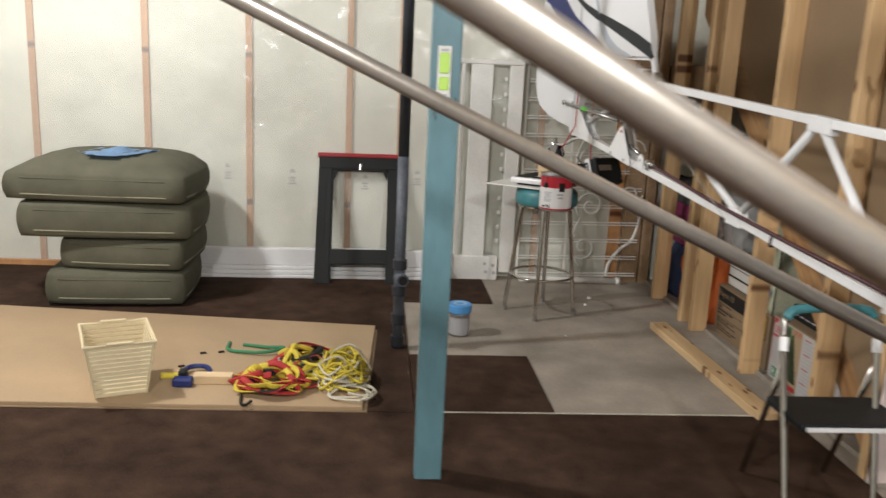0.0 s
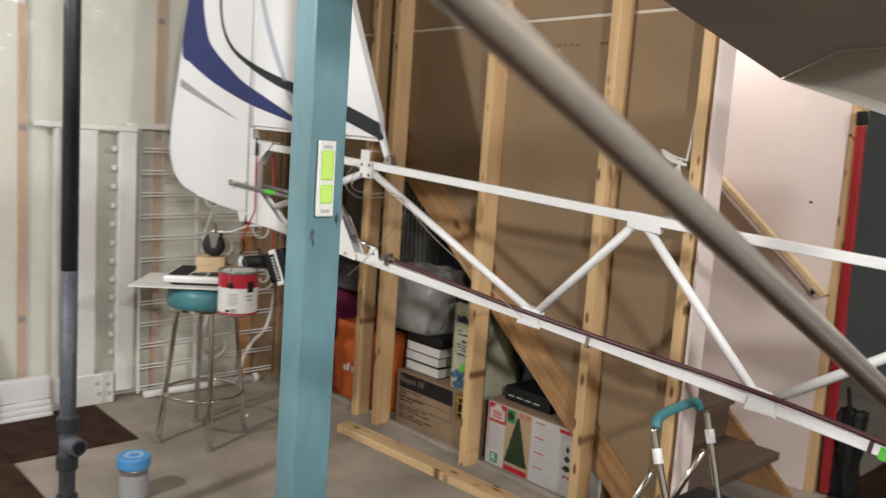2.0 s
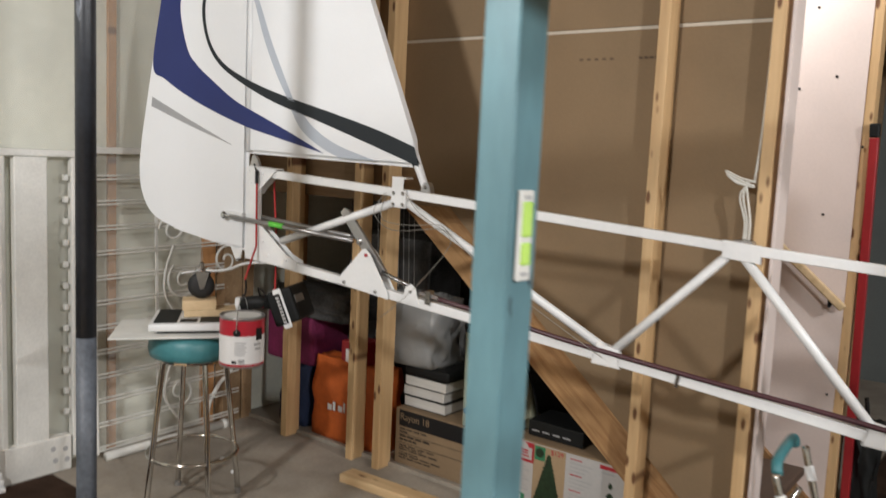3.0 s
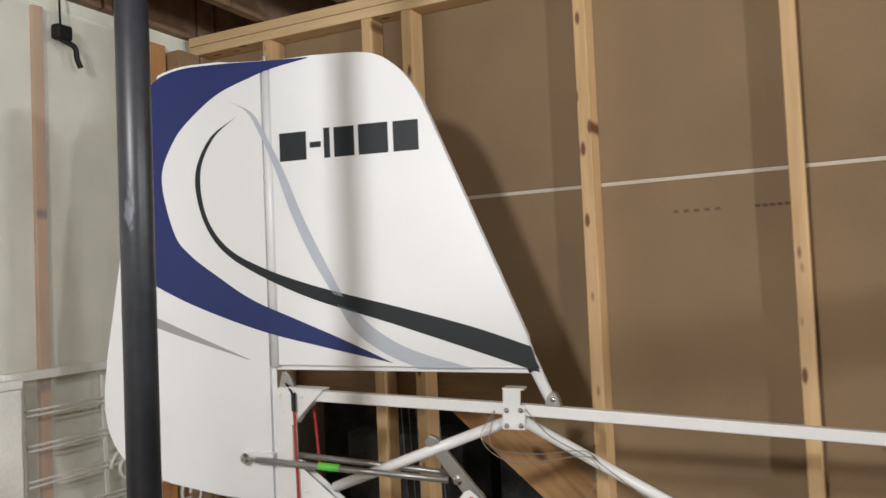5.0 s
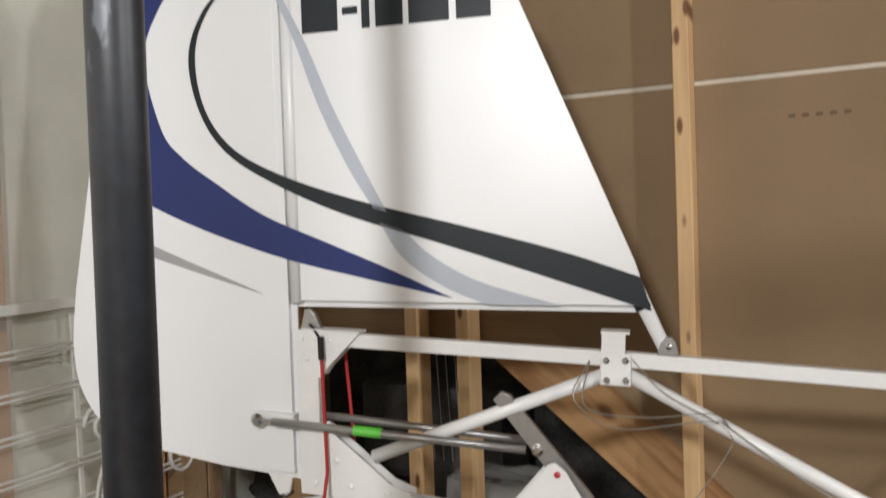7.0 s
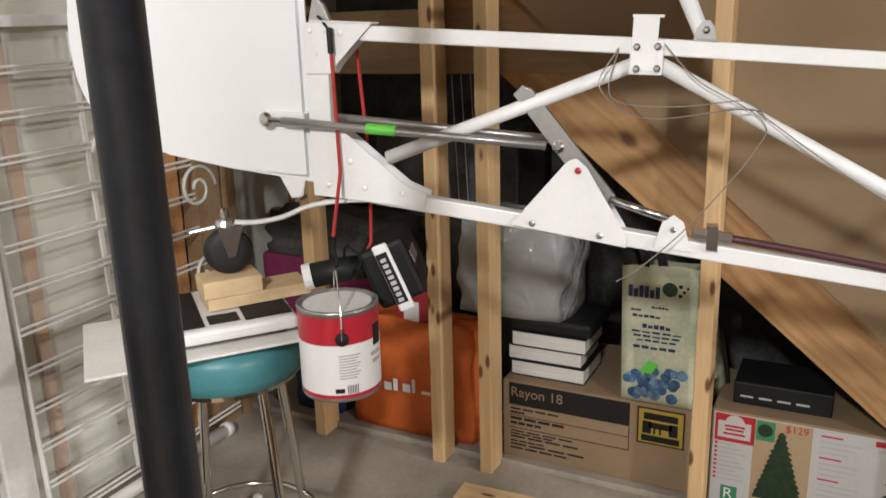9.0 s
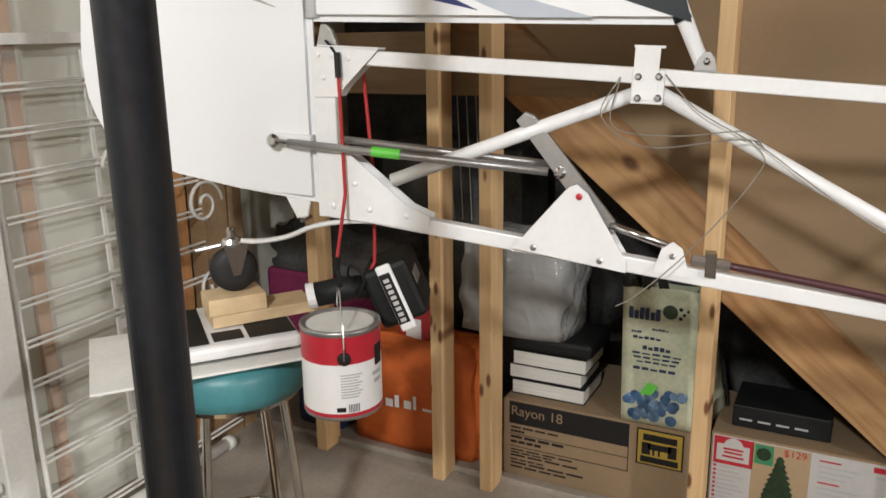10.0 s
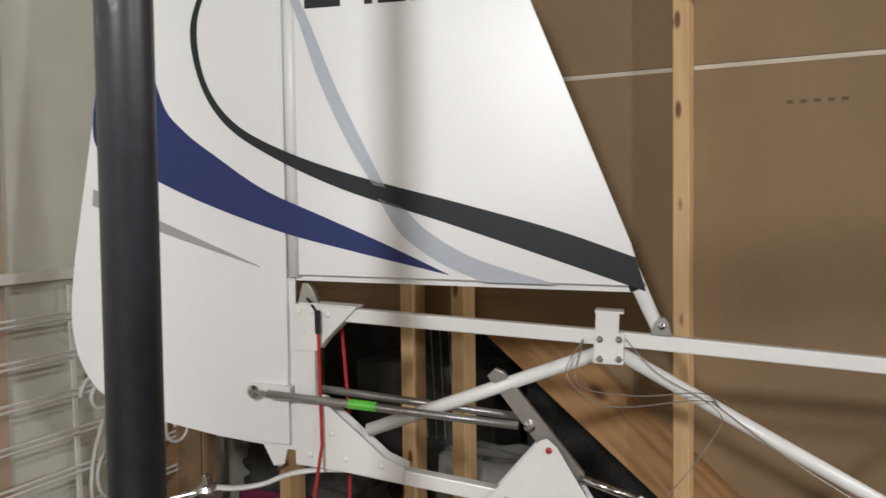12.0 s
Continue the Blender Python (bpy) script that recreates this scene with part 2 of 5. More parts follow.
M_PAGES = surface("page_block", (0.70, 0.68, 0.63), 0.8, vary=0.15, scale=20, stretch=(0.1, 0.1, 25), bump=0.2)
M_YELLOW = surface("yellow_webbing", (0.65, 0.52, 0.05), 0.75, vary=0.15)
M_ROPERED = surface("red_webbing", (0.45, 0.03, 0.03), 0.75, vary=0.15)
M_ROPEWHITE = surface("pale_rope", (0.62, 0.58, 0.46), 0.8, vary=0.15)
M_ROPEGREEN = surface("green_cord", (0.04, 0.22, 0.10), 0.7, vary=0.1)
M_GREENTAPE = surface("green_tape", (0.12, 0.55, 0.06), 0.5, vary=0.08, bump=0)
M_CABLE = surface("cable_sheath", (0.07, 0.025, 0.03), 0.4, vary=0.1)
M_WIRE = surface("bare_wire", (0.35, 0.33, 0.29), 0.4, 0.6, vary=0.1)
M_WHITECABLE = surface("white_cable", (0.68, 0.66, 0.6), 0.5, vary=0.06)
M_GREENLEAF = surface("tree_print", (0.018, 0.045, 0.018), 0.5, vary=0.35, scale=60, bump=0)
M_BAG = surface("grocery_bag", (0.56, 0.55, 0.40), 0.5, vary=0.2, scale=5, bump=0.3, dark=(0.34, 0.38, 0.26))
M_BERRY = surface("berry_print", (0.06, 0.14, 0.28), 0.4, vary=0.4, scale=30, bump=0)
M_BERRYLIGHT = surface("berry_bloom", (0.16, 0.27, 0.42), 0.4, vary=0.4, scale=40, bump=0)
M_MUSTARD = surface("mustard_print", (0.45, 0.30, 0.04), 0.6, vary=0.1, bump=0)
M_CLEARBAG = film("clear_bag", (0.74, 0.74, 0.72), 0.62, 0.1, 0.8, 7)
M_FAIRING = surface("grey_fairing", (0.42, 0.38, 0.335), 0.6, vary=0.05, scale=3, bump=0.05, stain=0.12)
M_YELLOWWALL = surface("ochre_board", (0.62, 0.36, 0.06), 0.6, vary=0.08)


# ---- mesh helpers ----
def part(name, bm, material, parent=None, label="", smooth=False, base=None):
    """Links a bmesh, given in world places, as one mesh object; under parent, if there is one."""
    me = bpy.data.meshes.new(name)
    at = Vector((0, 0, 0))
    p = parent
    while p is not None:
        at += p.location
        p = p.parent
    if base is not None:
        at = at + (Vector(base) - at)
    bmesh.ops.translate(bm, verts=bm.verts, vec=-at)
    bmesh.ops.recalc_face_normals(bm, faces=bm.faces)
    if smooth:
        for f in bm.faces:
            f.smooth = True
    bm.to_mesh(me)
    bm.free()
    me.materials.append(material)
    ob = new(name, me)
    if parent is not None:
        ob.parent = parent
        if base is not None:
            ob.location = Vector(base) - (at - at)
    elif base is not None:
        ob.location = base
    if label:
        ob["label"] = label
    return ob


def thing(name, label, category, at, group="", kind=""):
    ob = new(name)
    ob.location = at
    ob.empty_display_size = 0.05
    return tagged(ob, label, category, group, kind)


def block(x0, x1, y0, y1, z0, z1, bevel=0.0, bm=None, m=None):
    bm = bm or bmesh.new()
    mat_ = Matrix.Translation(((x0 + x1) / 2, (y0 + y1) / 2, (z0 + z1) / 2)) @ Matrix.Diagonal((abs(x1 - x0), abs(y1 - y0), abs(z1 - z0), 1))
    r = bmesh.ops.create_cube(bm, size=1, matrix=(m @ mat_) if m else mat_)
    if bevel:
        es = list({e for v in r["verts"] for e in v.link_edges})
        bmesh.ops.bevel(bm, geom=es, offset=bevel, segments=2, affect="EDGES", profile=0.5)
    return bm


def beam(a, b, w, h, bm=None, up=(0, 0, 1), bevel=0.002):
    """A square-edged bar from a to b, w wide and h high."""
    a, b = Vector(a), Vector(b)
    d = (b - a).normalized()
    s = d.cross(Vector(up)).normalized()
    u = s.cross(d)
    m = Matrix((s, d, u)).transposed().to_4x4()
    m.translation = (a + b) / 2
    ln = (b - a).length
    return block(-w / 2, w / 2, -ln / 2, ln / 2, -h / 2, h / 2, bevel, bm, m)


def smooth_path(pts, n=6):
    """Catmull-Rom points along pts."""
    pts = [Vector(p) for p in pts]
    if len(pts) < 3:
        return pts
    out = []
    q = [pts[0] * 2 - pts[1]] + pts + [pts[-1] * 2 - pts[-2]]
    for i in range(1, len(q) - 2):
        for k in range(n):
            t = k / n
            out.append(0.5 * ((2 * q[i]) + (q[i + 1] - q[i - 1]) * t + (2 * q[i - 1] - 5 * q[i] + 4 * q[i + 1] - q[i + 2]) * t * t + (3 * q[i] - q[i - 1] - 3 * q[i + 1] + q[i + 2]) * t ** 3))
    out.append(pts[-1])
    return out


def sweep(pts, r, bm=None, seg=10, closed=False, flat=1.0, caps=True):
    """A round (or flattened) bar along pts."""
    bm = bm or bmesh.new()
    pts = [Vector(p) for p in pts]
    rings = []
    n = len(pts)
    side = None
    for i, p in enumerate(pts):
        if closed:
            d = (pts[(i + 1) % n] - pts[i - 1]).normalized()
        else:
            d = (pts[min(i + 1, n - 1)] - pts[max(i - 1, 0)]).normalized()
        if side is None:
            side = d.cross(Vector((0, 0, 1)) if abs(d.z) < 0.9 else Vector((1, 0, 0))).normalized()
        else:
            side = (side - d * side.dot(d)).normalized()
        up = side.cross(d)
        rr = r[i] if isinstance(r, (list, tuple)) else r
        rings.append([bm.verts.new(p + side * math.cos(2 * math.pi * k / seg) * rr + up * math.sin(2 * math.pi * k / seg) * rr * flat) for k in range(seg)])
    for i in range(n if closed else n - 1):
        a, b = rings[i], rings[(i + 1) % n]
        for k in range(seg):
            bm.faces.new((a[k], a[(k + 1) % seg], b[(k + 1) % seg], b[k]))
    if not closed and caps:
        bm.faces.new(rings[0])
        bm.faces.new(rings[-1])
    return bm


def lathe(profile, at, bm=None, seg=32, m=None):
    """Turns a profile of (radius, height) round the upright through at."""
    bm = bm or bmesh.new()
    at = Vector(at)
    rings = []
    for r, z in profile:
        ring = []
        for k in range(seg):
            v = Vector((r * math.cos(2 * math.pi * k / seg), r * math.sin(2 * math.pi * k / seg), z))
            ring.append(bm.verts.new(at + (m @ v if m else v)))
        rings.append(ring)
    for a, b in zip(rings, rings[1:]):
        for k in range(seg):
            bm.faces.new((a[k], a[(k + 1) % seg], b[(k + 1) % seg], b[k]))
    bm.faces.new(rings[0])
    bm.faces.new(rings[-1])
    return bm


def plate(points, normal, thick, bm=None, bevel=0.0):
    """A flat outline given by points, thickened by thick along normal on both sides."""
    bm = bm or bmesh.new()
    n = Vector(normal).normalized() * thick / 2
    top = [bm.verts.new(Vector(p) + n) for p in points]
    bot = [bm.verts.new(Vector(p) - n) for p in points]
    f1 = bm.faces.new(top)
    f2 = bm.faces.new(bot[::-1])
    k = len(points)
    for i in range(k):
        bm.faces.new((top[i], bot[i], bot[(i + 1) % k], top[(i + 1) % k]))
    if bevel:
        bmesh.ops.bevel(bm, geom=list(f1.edges) + list(f2.edges), offset=bevel, segments=2, affect="EDGES")
    return bm


def lettering(text, size, place, across, up, material, parent, name="lettering", lift=0.0006):
    """Flat letters with the built-in font, from place along across."""
    cu = bpy.data.curves.new("lettering", "FONT")
    cu.body, cu.size, cu.extrude = text, size, 0.0002
    tmp = new("lettering_tmp", cu)
    me = bpy.data.meshes.new_from_object(tmp.evaluated_get(bpy.context.evaluated_depsgraph_get()))
    bpy.data.objects.remove(tmp)
    bm = bmesh.new()
    bm.from_mesh(me)
    a, u = Vector(across).normalized(), Vector(up).normalized()
    n = a.cross(u)
    m = Matrix((a, u, n)).transposed().to_4x4()
    m.translation = Vector(place) + n * lift
    bmesh.ops.transform(bm, matrix=m, verts=bm.verts)
    return part(name, bm, material, parent)


def bar(place, across, up, w, h, material, parent, name="print", lift=0.0005):
    """A thin printed patch, w by h, from its lower near corner."""
    a, u = Vector(across).normalized(), Vector(up).normalized()
    n = a.cross(u)
    p = Vector(place) + n * lift
    return part(name, plate([p, p + a * w, p + a * w + u * h, p + u * h], n, 0.0006), material, parent)


# ---- floor, walls, ceiling ----
floor = tagged(part("floor", block(-5.6, 5.2, -0.6, 8.6, -0.15, 0.0), M_CONCRETE), "worn grey concrete basement floor, bare in one corner", "floor", kind="structure")


def carpet_piece(x0, x1, y0, y1):
    bm = bmesh.new()
    nx, ny = max(2, int((x1 - x0) / 0.1)), max(2, int((y1 - y0) / 0.1))
    vs = [[bm.verts.new((x0 + (x1 - x0) * i / nx, y0 + (y1 - y0) * j / ny, 0.010 + 0.002 * noise.noise((i * 0.7, j * 0.7, x0)))) for j in range(ny + 1)] for i in range(nx + 1)]
    for i in range(nx):
        for j in range(ny):
            bm.faces.new((vs[i][j], vs[i + 1][j], vs[i + 1][j + 1], vs[i][j + 1]))
    ed = [e for e in bm.edges if e.is_boundary]
    r = bmesh.ops.extrude_edge_only(bm, edges=ed)
    for v in r["geom"]:
        if isinstance(v, bmesh.types.BMVert):
            v.co.z = 0.0
    return bm


carpets = [(-5.4, 1.265, -0.4, 6.175), (-5.4, -0.30, 6.18, 8.38), (-0.295, 0.275, 6.185, 6.85), (-0.295, 0.23, 7.76, 8.3), (1.27, 5.0, -0.4, 5.52)]
for c in carpets:
    tagged(part("carpet", carpet_piece(*c), M_CARPET), "matted dark brown carpet laid loose on the concrete", "carpet", kind="structure")
tagged(part("carpet_seam", sweep([(-0.29, 6.1775, 0.012), (0.2, 6.179, 0.012), (1.2, 6.177, 0.012)], 0.003, seg=5), M_ROPEWHITE), "pale frayed edge of the carpet", "carpet edge", kind="structure")

WALL_Y = 8.44
wall_north = tagged(part("wall_north", block(-5.6, 3.0, WALL_Y, WALL_Y + 0.16, 0, 2.8), M_INSUL), "insulated basement wall with studs behind clear plastic film", "wall", kind="structure")
WALL_STUDS = (-5.1, -4.48, -3.86, -3.23, -2.597, -1.919, -1.29, -0.662, -0.334, -0.078, 0.585, 1.8)
for x in WALL_STUDS:
    part("stud", block(x - 0.02, x + 0.02, WALL_Y - 0.02, WALL_Y - 0.001, 0.0, 2.7, 0.002), M_WALLSTUD, wall_north)
part("stud", block(1.09, 1.17, WALL_Y - 0.02, WALL_Y - 0.001, 0.0, 2.7, 0.002), M_WALLSTUD, wall_north)
part("stud", block(1.175, 1.29, WALL_Y - 0.09, WALL_Y - 0.021, 0.0, 2.675, 0.002), M_DULLWOOD, wall_north)
part("sole_plate", block(-5.5, -1.55, WALL_Y - 0.05, WALL_Y - 0.013, 0.0, 0.04, 0.002), M_WALLSTUD, wall_north)


def film_sheet():
    """The sagging film over the wall: folds run out from the fixings along the studs."""
    bm = bmesh.new()
    nx, nz = 260, 110
    vs = []
    for i in range(nx + 1):
        x = -5.4 + 6.48 * i / nx
        col = []
        near = min(abs(x - sx) for sx in WALL_STUDS)
        tight = math.exp(-near / 0.10)
        for j in range(nz + 1):
            z = 0.02 + 2.68 * j / nz
            y = WALL_Y - 0.030 - 0.012 * noise.noise((x * 2.2, 0, z * 1.3)) - 0.012 * abs(noise.noise((x * 5 + z * 2.5, 3, z * 4)))
            y -= 0.010 * tight * abs(noise.noise((x * 4, 7, z * 11 + x * 3))) + 0.006 * abs(noise.noise((x * 2 - z * 5, 11, z * 9 + x * 6)))
            col.append(bm.verts.new((x, min(y, WALL_Y - 0.022), z)))
        vs.append(col)
    for i in range(nx):
        for j in range(nz):
            bm.faces.new((vs[i][j], vs[i + 1][j], vs[i + 1][j + 1], vs[i][j + 1]))
    return bm


for x, z in ((-1.43, 0.60), (-1.02, 0.58), (-0.55, 0.56), (-0.21, 0.60), (-2.25, 0.58)):
    for dz, w in ((0.0, 0.05), (0.018, 0.03), (0.036, 0.044), (0.075, 0.034), (0.088, 0.022)):
        part("print_bar", block(x - w / 2, x + w / 2, WALL_Y - 0.0026, WALL_Y - 0.0012, z + dz, z + dz + 0.009), M_INKGREY, wall_north)
part("vapour_film", film_sheet(), M_FILM, wall_north, "wrinkled clear plastic vapour film", smooth=True)

wall_west = tagged(part("wall_west", block(-5.6, -5.44, -0.6, 8.44, 0, 2.8), M_BLOCKWALL), "plain pale basement wall", "wall", kind="structure")
wall_south = tagged(part("wall_south", block(-5.44, 5.2, -0.6, -0.44, 0, 2.8), M_BLOCKWALL), "plain pale basement wall", "wall", kind="structure")
wall_far = tagged(part("wall_far", block(5.04, 5.2, -0.44, 8.44, 0, 2.8), M_GREYWALL_DIM), "grey far wall, coloured darker to stand in for the unlit side", "wall", kind="structure")
for y in (3.2, 3.9, 4.6, 5.3, 6.0):
    part("stud", block(4.98, 5.035, y, y + 0.05, 0, 2.7, 0.003), M_DULLWOOD, wall_far)
bm = block(-5.6, 5.2, -0.6, 8.6, 2.98, 3.06)
for y in range(24):
    yy = -0.4 + 0.4 * y
    block(-5.4, 5.0, yy, yy + 0.04, 2.76, 2.979, bm=bm)
ceiling = tagged(part("ceiling", bm, M_JOIST), "open ceiling of dark wooden joists and subfloor", "ceiling", kind="structure")

# ---- stud partition with the stair behind it ----
SX = 1.28
STUDS = [7.985, 7.518, 7.347, 6.701, 6.078, 5.69]
wall_east = tagged(part("wall_east", block(SX + 0.074, SX + 0.0885, 5.65, 8.40, 0.0, 0.02, 0.002), M_CONCRETE), "open stud partition backed with brown drywall sheets", "wall", kind="structure")
for y in STUDS:
    part("stud", block(SX, SX + 0.089, y - 0.021, y + 0.021, 0.0, 2.675, 0.003), M_STUD, wall_east)
part("stud", block(SX + 0.02, SX + 0.089, 8.35, 8.40, 0.0, 2.675, 0.003), M_DULLWOOD, wall_east)
for z in (2.676, 2.716):
    part("top_plate", block(SX, SX + 0.089, 5.65, 8.40, z, z + 0.038, 0.003), M_STUD_Y, wall_east)


def stair_line(y, low=False):
    """Height of the stringer's upper or lower edge."""
    return (0.663 + (y - 6.36) * 0.88) if not low else (0.35 + (y - 6.257) * 0.838)


PX = SX + 0.0905
bm = plate([(PX + 0.006, y, z) for y, z in ((5.70, 0.04), (5.70, 1.972), (7.78, 1.972), (7.78, stair_line(7.78) - 0.01), (5.72, stair_line(5.72) - 0.01), (5.72, 0.04))], (1, 0, 0), 0.012)
part("panel", bm, M_KRAFT, wall_east, "brown paper back of a drywall sheet")
part("panel", block(PX, PX + 0.012, 5.70, 8.40, 1.986, 2.75), M_KRAFT, wall_east, "brown paper back of a drywall sheet")
part("panel_joint", block(PX + 0.004, PX + 0.012, 5.70, 8.40, 1.973, 1.985), M_TAPE, wall_east, "pale joint between the sheets")
part("end_panel", block(SX + 0.002, PX + 0.012, 5.640, 5.652, 0.0, 2.75, 0.001), M_PINK, wall_east)

stair = thing("staircase", "rough wooden basement staircase behind the stud partition", "staircase", (1.8, 6.6, 0), kind="structure")
for x in (PX + 0.031, 2.27):
    part("stringer", plate([(x, 7.9, stair_line(7.9)), (x, 7.9, stair_line(7.9, True)), (x, 5.845, 0.003), (x, 5.62, 0.003), (x, 5.62, stair_line(5.62))], (1, 0, 0), 0.03), M_STRINGER, stair)
for k in range(9):
    y0, z0 = 5.72 + 0.232 * k, 0.19 + 0.19 * k
    part("tread", block(PX + 0.05, 2.26, y0 - 0.03, y0 + 0.24, z0 - 0.035, z0, 0.004), M_TREAD, stair)
    part("riser", block(PX + 0.05, 2.26, y0 + 0.225, y0 + 0.24, z0 + 0.001, z0 + 0.15, 0.002), M_TREAD, stair)
wall_stair = tagged(part("wall_stair", block(2.40, 2.50, 5.63, 8.44, 0, 2.75), M_PINK), "pale pink unpainted drywall beside the stairs", "wall", kind="structure")
part("end_stud", block(2.405, 2.495, 5.591, 5.6295, 0, 2.72, 0.002), M_STUD, wall_stair)
for y, z in ((5.75, 1.9), (5.75, 1.3), (5.9, 1.85), (5.85, 2.2), (5.62, 1.6), (5.63, 0.9), (5.66, 0.5)):
    part("screw_head", block(2.396, 2.3995, y - 0.005, y + 0.005, z - 0.005, z + 0.005, 0.001), M_INK, wall_stair)
rail = thing("handrail", "varnished wooden handrail on the stair wall", "handrail", (2.36, 5.7, 0.9))
part("rail", beam((2.35, 5.62, 0.90), (2.35, 7.6, 2.60), 0.032, 0.036, bevel=0.008), M_PALEWOOD, rail)
for y in (5.68, 7.0):
    part("bracket", sweep([(2.398, y, 0.86 + (y - 5.62) * 0.86), (2.36, y, 0.85 + (y - 5.62) * 0.86), (2.35, y, 0.90 + (y - 5.62) * 0.86)], 0.007, seg=8), M_DARK, rail)

for y0, y1, z in ((6.45, 6.29, 1.866), (6.205, 6.10, 1.866)):
    for k in range(5):
        yy = y0 + (y1 - y0) * k / 5
        part("print_bar", block(PX - 0.0012, PX - 0.0004, yy - 0.016, yy, z, z + 0.009), M_KRAFTPRINT, wall_east)

# ---- the tail of a light aircraft ----
def tp(y, z, off=0.0):
    """A point of the tail's upright plane; off: towards the room."""
    return Vector((2.0424 - 0.1991 * y - 0.9807 * off, y - 0.1953 * off, z))


TN = Vector((-0.9807, -0.1953, 0))
TA = Vector((0.1953, -0.9807, 0))
tail = thing("aircraft_tail", "white tubular tail truss of a light aircraft with fin and rudder", "aircraft tail", tp(6.5, 0.9))


def skin(outline, thick):
    """A fabric-covered surface: thin rim, fuller towards the middle."""
    return plate([tp(y, z) for y, z in outline], TN, thick, bevel=thick * 0.42)


def rounded(pts, n=5):
    return [(p.x, p.y) for p in smooth_path([(y, z, 0) for y, z in pts], n)]


fin_edge = [(7.414, 1.452), (7.414, 2.333)] + rounded([(7.27, 2.330), (7.108, 2.318), (7.028, 2.272), (6.976, 2.203), (6.944, 2.132)]) + [(6.832, 1.846), (6.708, 1.53), (6.678, 1.432)]
fin = part("fin", skin(fin_edge, 0.034), M_FABRIC, tail, "white fabric fin with dark and blue swooshes")
rud_edge = [(7.416, 1.072), (7.416, 2.336)] + rounded([(7.56, 2.345), (7.70, 2.342), (7.79, 2.305), (7.835, 2.2)]) + [(7.902, 1.792)] + rounded([(7.955, 1.50), (7.968, 1.37), (7.95, 1.262), (7.885, 1.178), (7.75, 1.128)]) + [(7.6, 1.10)]
rudder = part("rudder", skin(rud_edge, 0.034), M_FABRIC, tail, "white fabric rudder with a navy swoosh")
part("gap_seal", sweep([tp(7.415, 1.46), tp(7.415, 2.33)], 0.0171, seg=20), M_FABRIC, rudder, "white fabric strip over the hinge gap", smooth=True)
part("seam", sweep([tp(7.445, 1.1, 0.0140), tp(7.445, 2.32, 0.0140)], 0.0034, seg=8), M_FABRIC, rudder)
part("leading_edge", sweep([tp(6.957, 2.10), tp(6.852, 1.85), tp(6.723, 1.515), tp(6.694, 1.445), tp(6.655, 1.355)], [0.012, 0.0165, 0.0165, 0.0155, 0.0135], seg=14), M_FABRIC, fin)


def band(edge_a, edge_b, keep_fin, material, parent, n=8, lift=0.0178):
    """A flat stripe between two smooth edges, cut off at the hinge line."""
    a = smooth_path([(y, z, 0) for y, z in edge_a], n)
    b = smooth_path([(y, z, 0) for y, z in edge_b], n)
    bm = bmesh.new()
    va = [bm.verts.new(tp(p.x, p.y, lift)) for p in a]
    vb = [bm.verts.new(tp(p.x, p.y, lift)) for p in b]
    for i in range(len(a) - 1):
        bm.faces.new((va[i], va[i + 1], vb[i + 1], vb[i]))
    cut = tp(7.415, 0)
    bmesh.ops.bisect_plane(bm, geom=bm.verts[:] + bm.edges[:] + bm.faces[:], plane_co=cut, plane_no=TA, clear_inner=keep_fin, clear_outer=not keep_fin)
    left = set(bm.faces)
    while left:
        isle, todo = set(), [next(iter(left))]
        while todo:
            f = todo.pop()
            if f in left:
                left.discard(f)
                isle.add(f)
                todo += [g for e in f.edges for g in e.link_faces]
        one = bmesh.new()
        known = {}
        for f in sorted(isle, key=lambda f: f.index):
            one.faces.new([known.setdefault(v, None) or known.update({v: one.verts.new(v.co)}) or known[v] for v in f.verts])
        part("stripe", one, material, parent)
    bm.free()


DARK_UP = [(7.506, 2.18), (7.583, 2.122), (7.627, 2.026), (7.613, 1.902), (7.551, 1.807), (7.441, 1.741), (7.273, 1.679), (7.04, 1.614), (6.847, 1.557), (6.699, 1.503)]
DARK_LO = [(7.507, 2.179), (7.595, 2.123), (7.644, 2.02), (7.626, 1.896), (7.568, 1.8), (7.466, 1.728), (7.298, 1.649), (7.078, 1.576), (6.877, 1.506), (6.68, 1.436)]
BLUE_IN = [(7.28, 2.324), (7.399, 2.305), (7.456, 2.289), (7.564, 2.251), (7.659, 2.184), (7.716, 2.12), (7.755, 2.015), (7.719, 1.856), (7.668, 1.788), (7.587, 1.726), (7.477, 1.652), (7.339, 1.59), (7.205, 1.531), (7.07, 1.467)]
BLUE_OUT = [(7.287, 2.326), (7.397, 2.330), (7.56, 2.338), (7.70, 2.335), (7.785, 2.298), (7.826, 2.2), (7.856, 2.04), (7.897, 1.788), (7.832, 1.732), (7.72, 1.669), (7.592, 1.613), (7.434, 1.557), (7.281, 1.517), (7.07, 1.466)]
for keep, body in ((True, fin), (False, rudder)):
    band(DARK_UP, DARK_LO, keep, M_DARK, body)
    band(BLUE_IN, BLUE_OUT, keep, M_BLUE, body, lift=0.0174)
    band([(7.535, 2.228), (7.475, 2.19), (7.436, 2.121), (7.393, 2.019), (7.345, 1.881), (7.286, 1.752), (7.231, 1.657)], [(7.531, 2.226), (7.459, 2.186), (7.415, 2.111), (7.366, 2.009), (7.312, 1.874), (7.253, 1.75), (7.203, 1.65)], keep, M_SILVER, body)
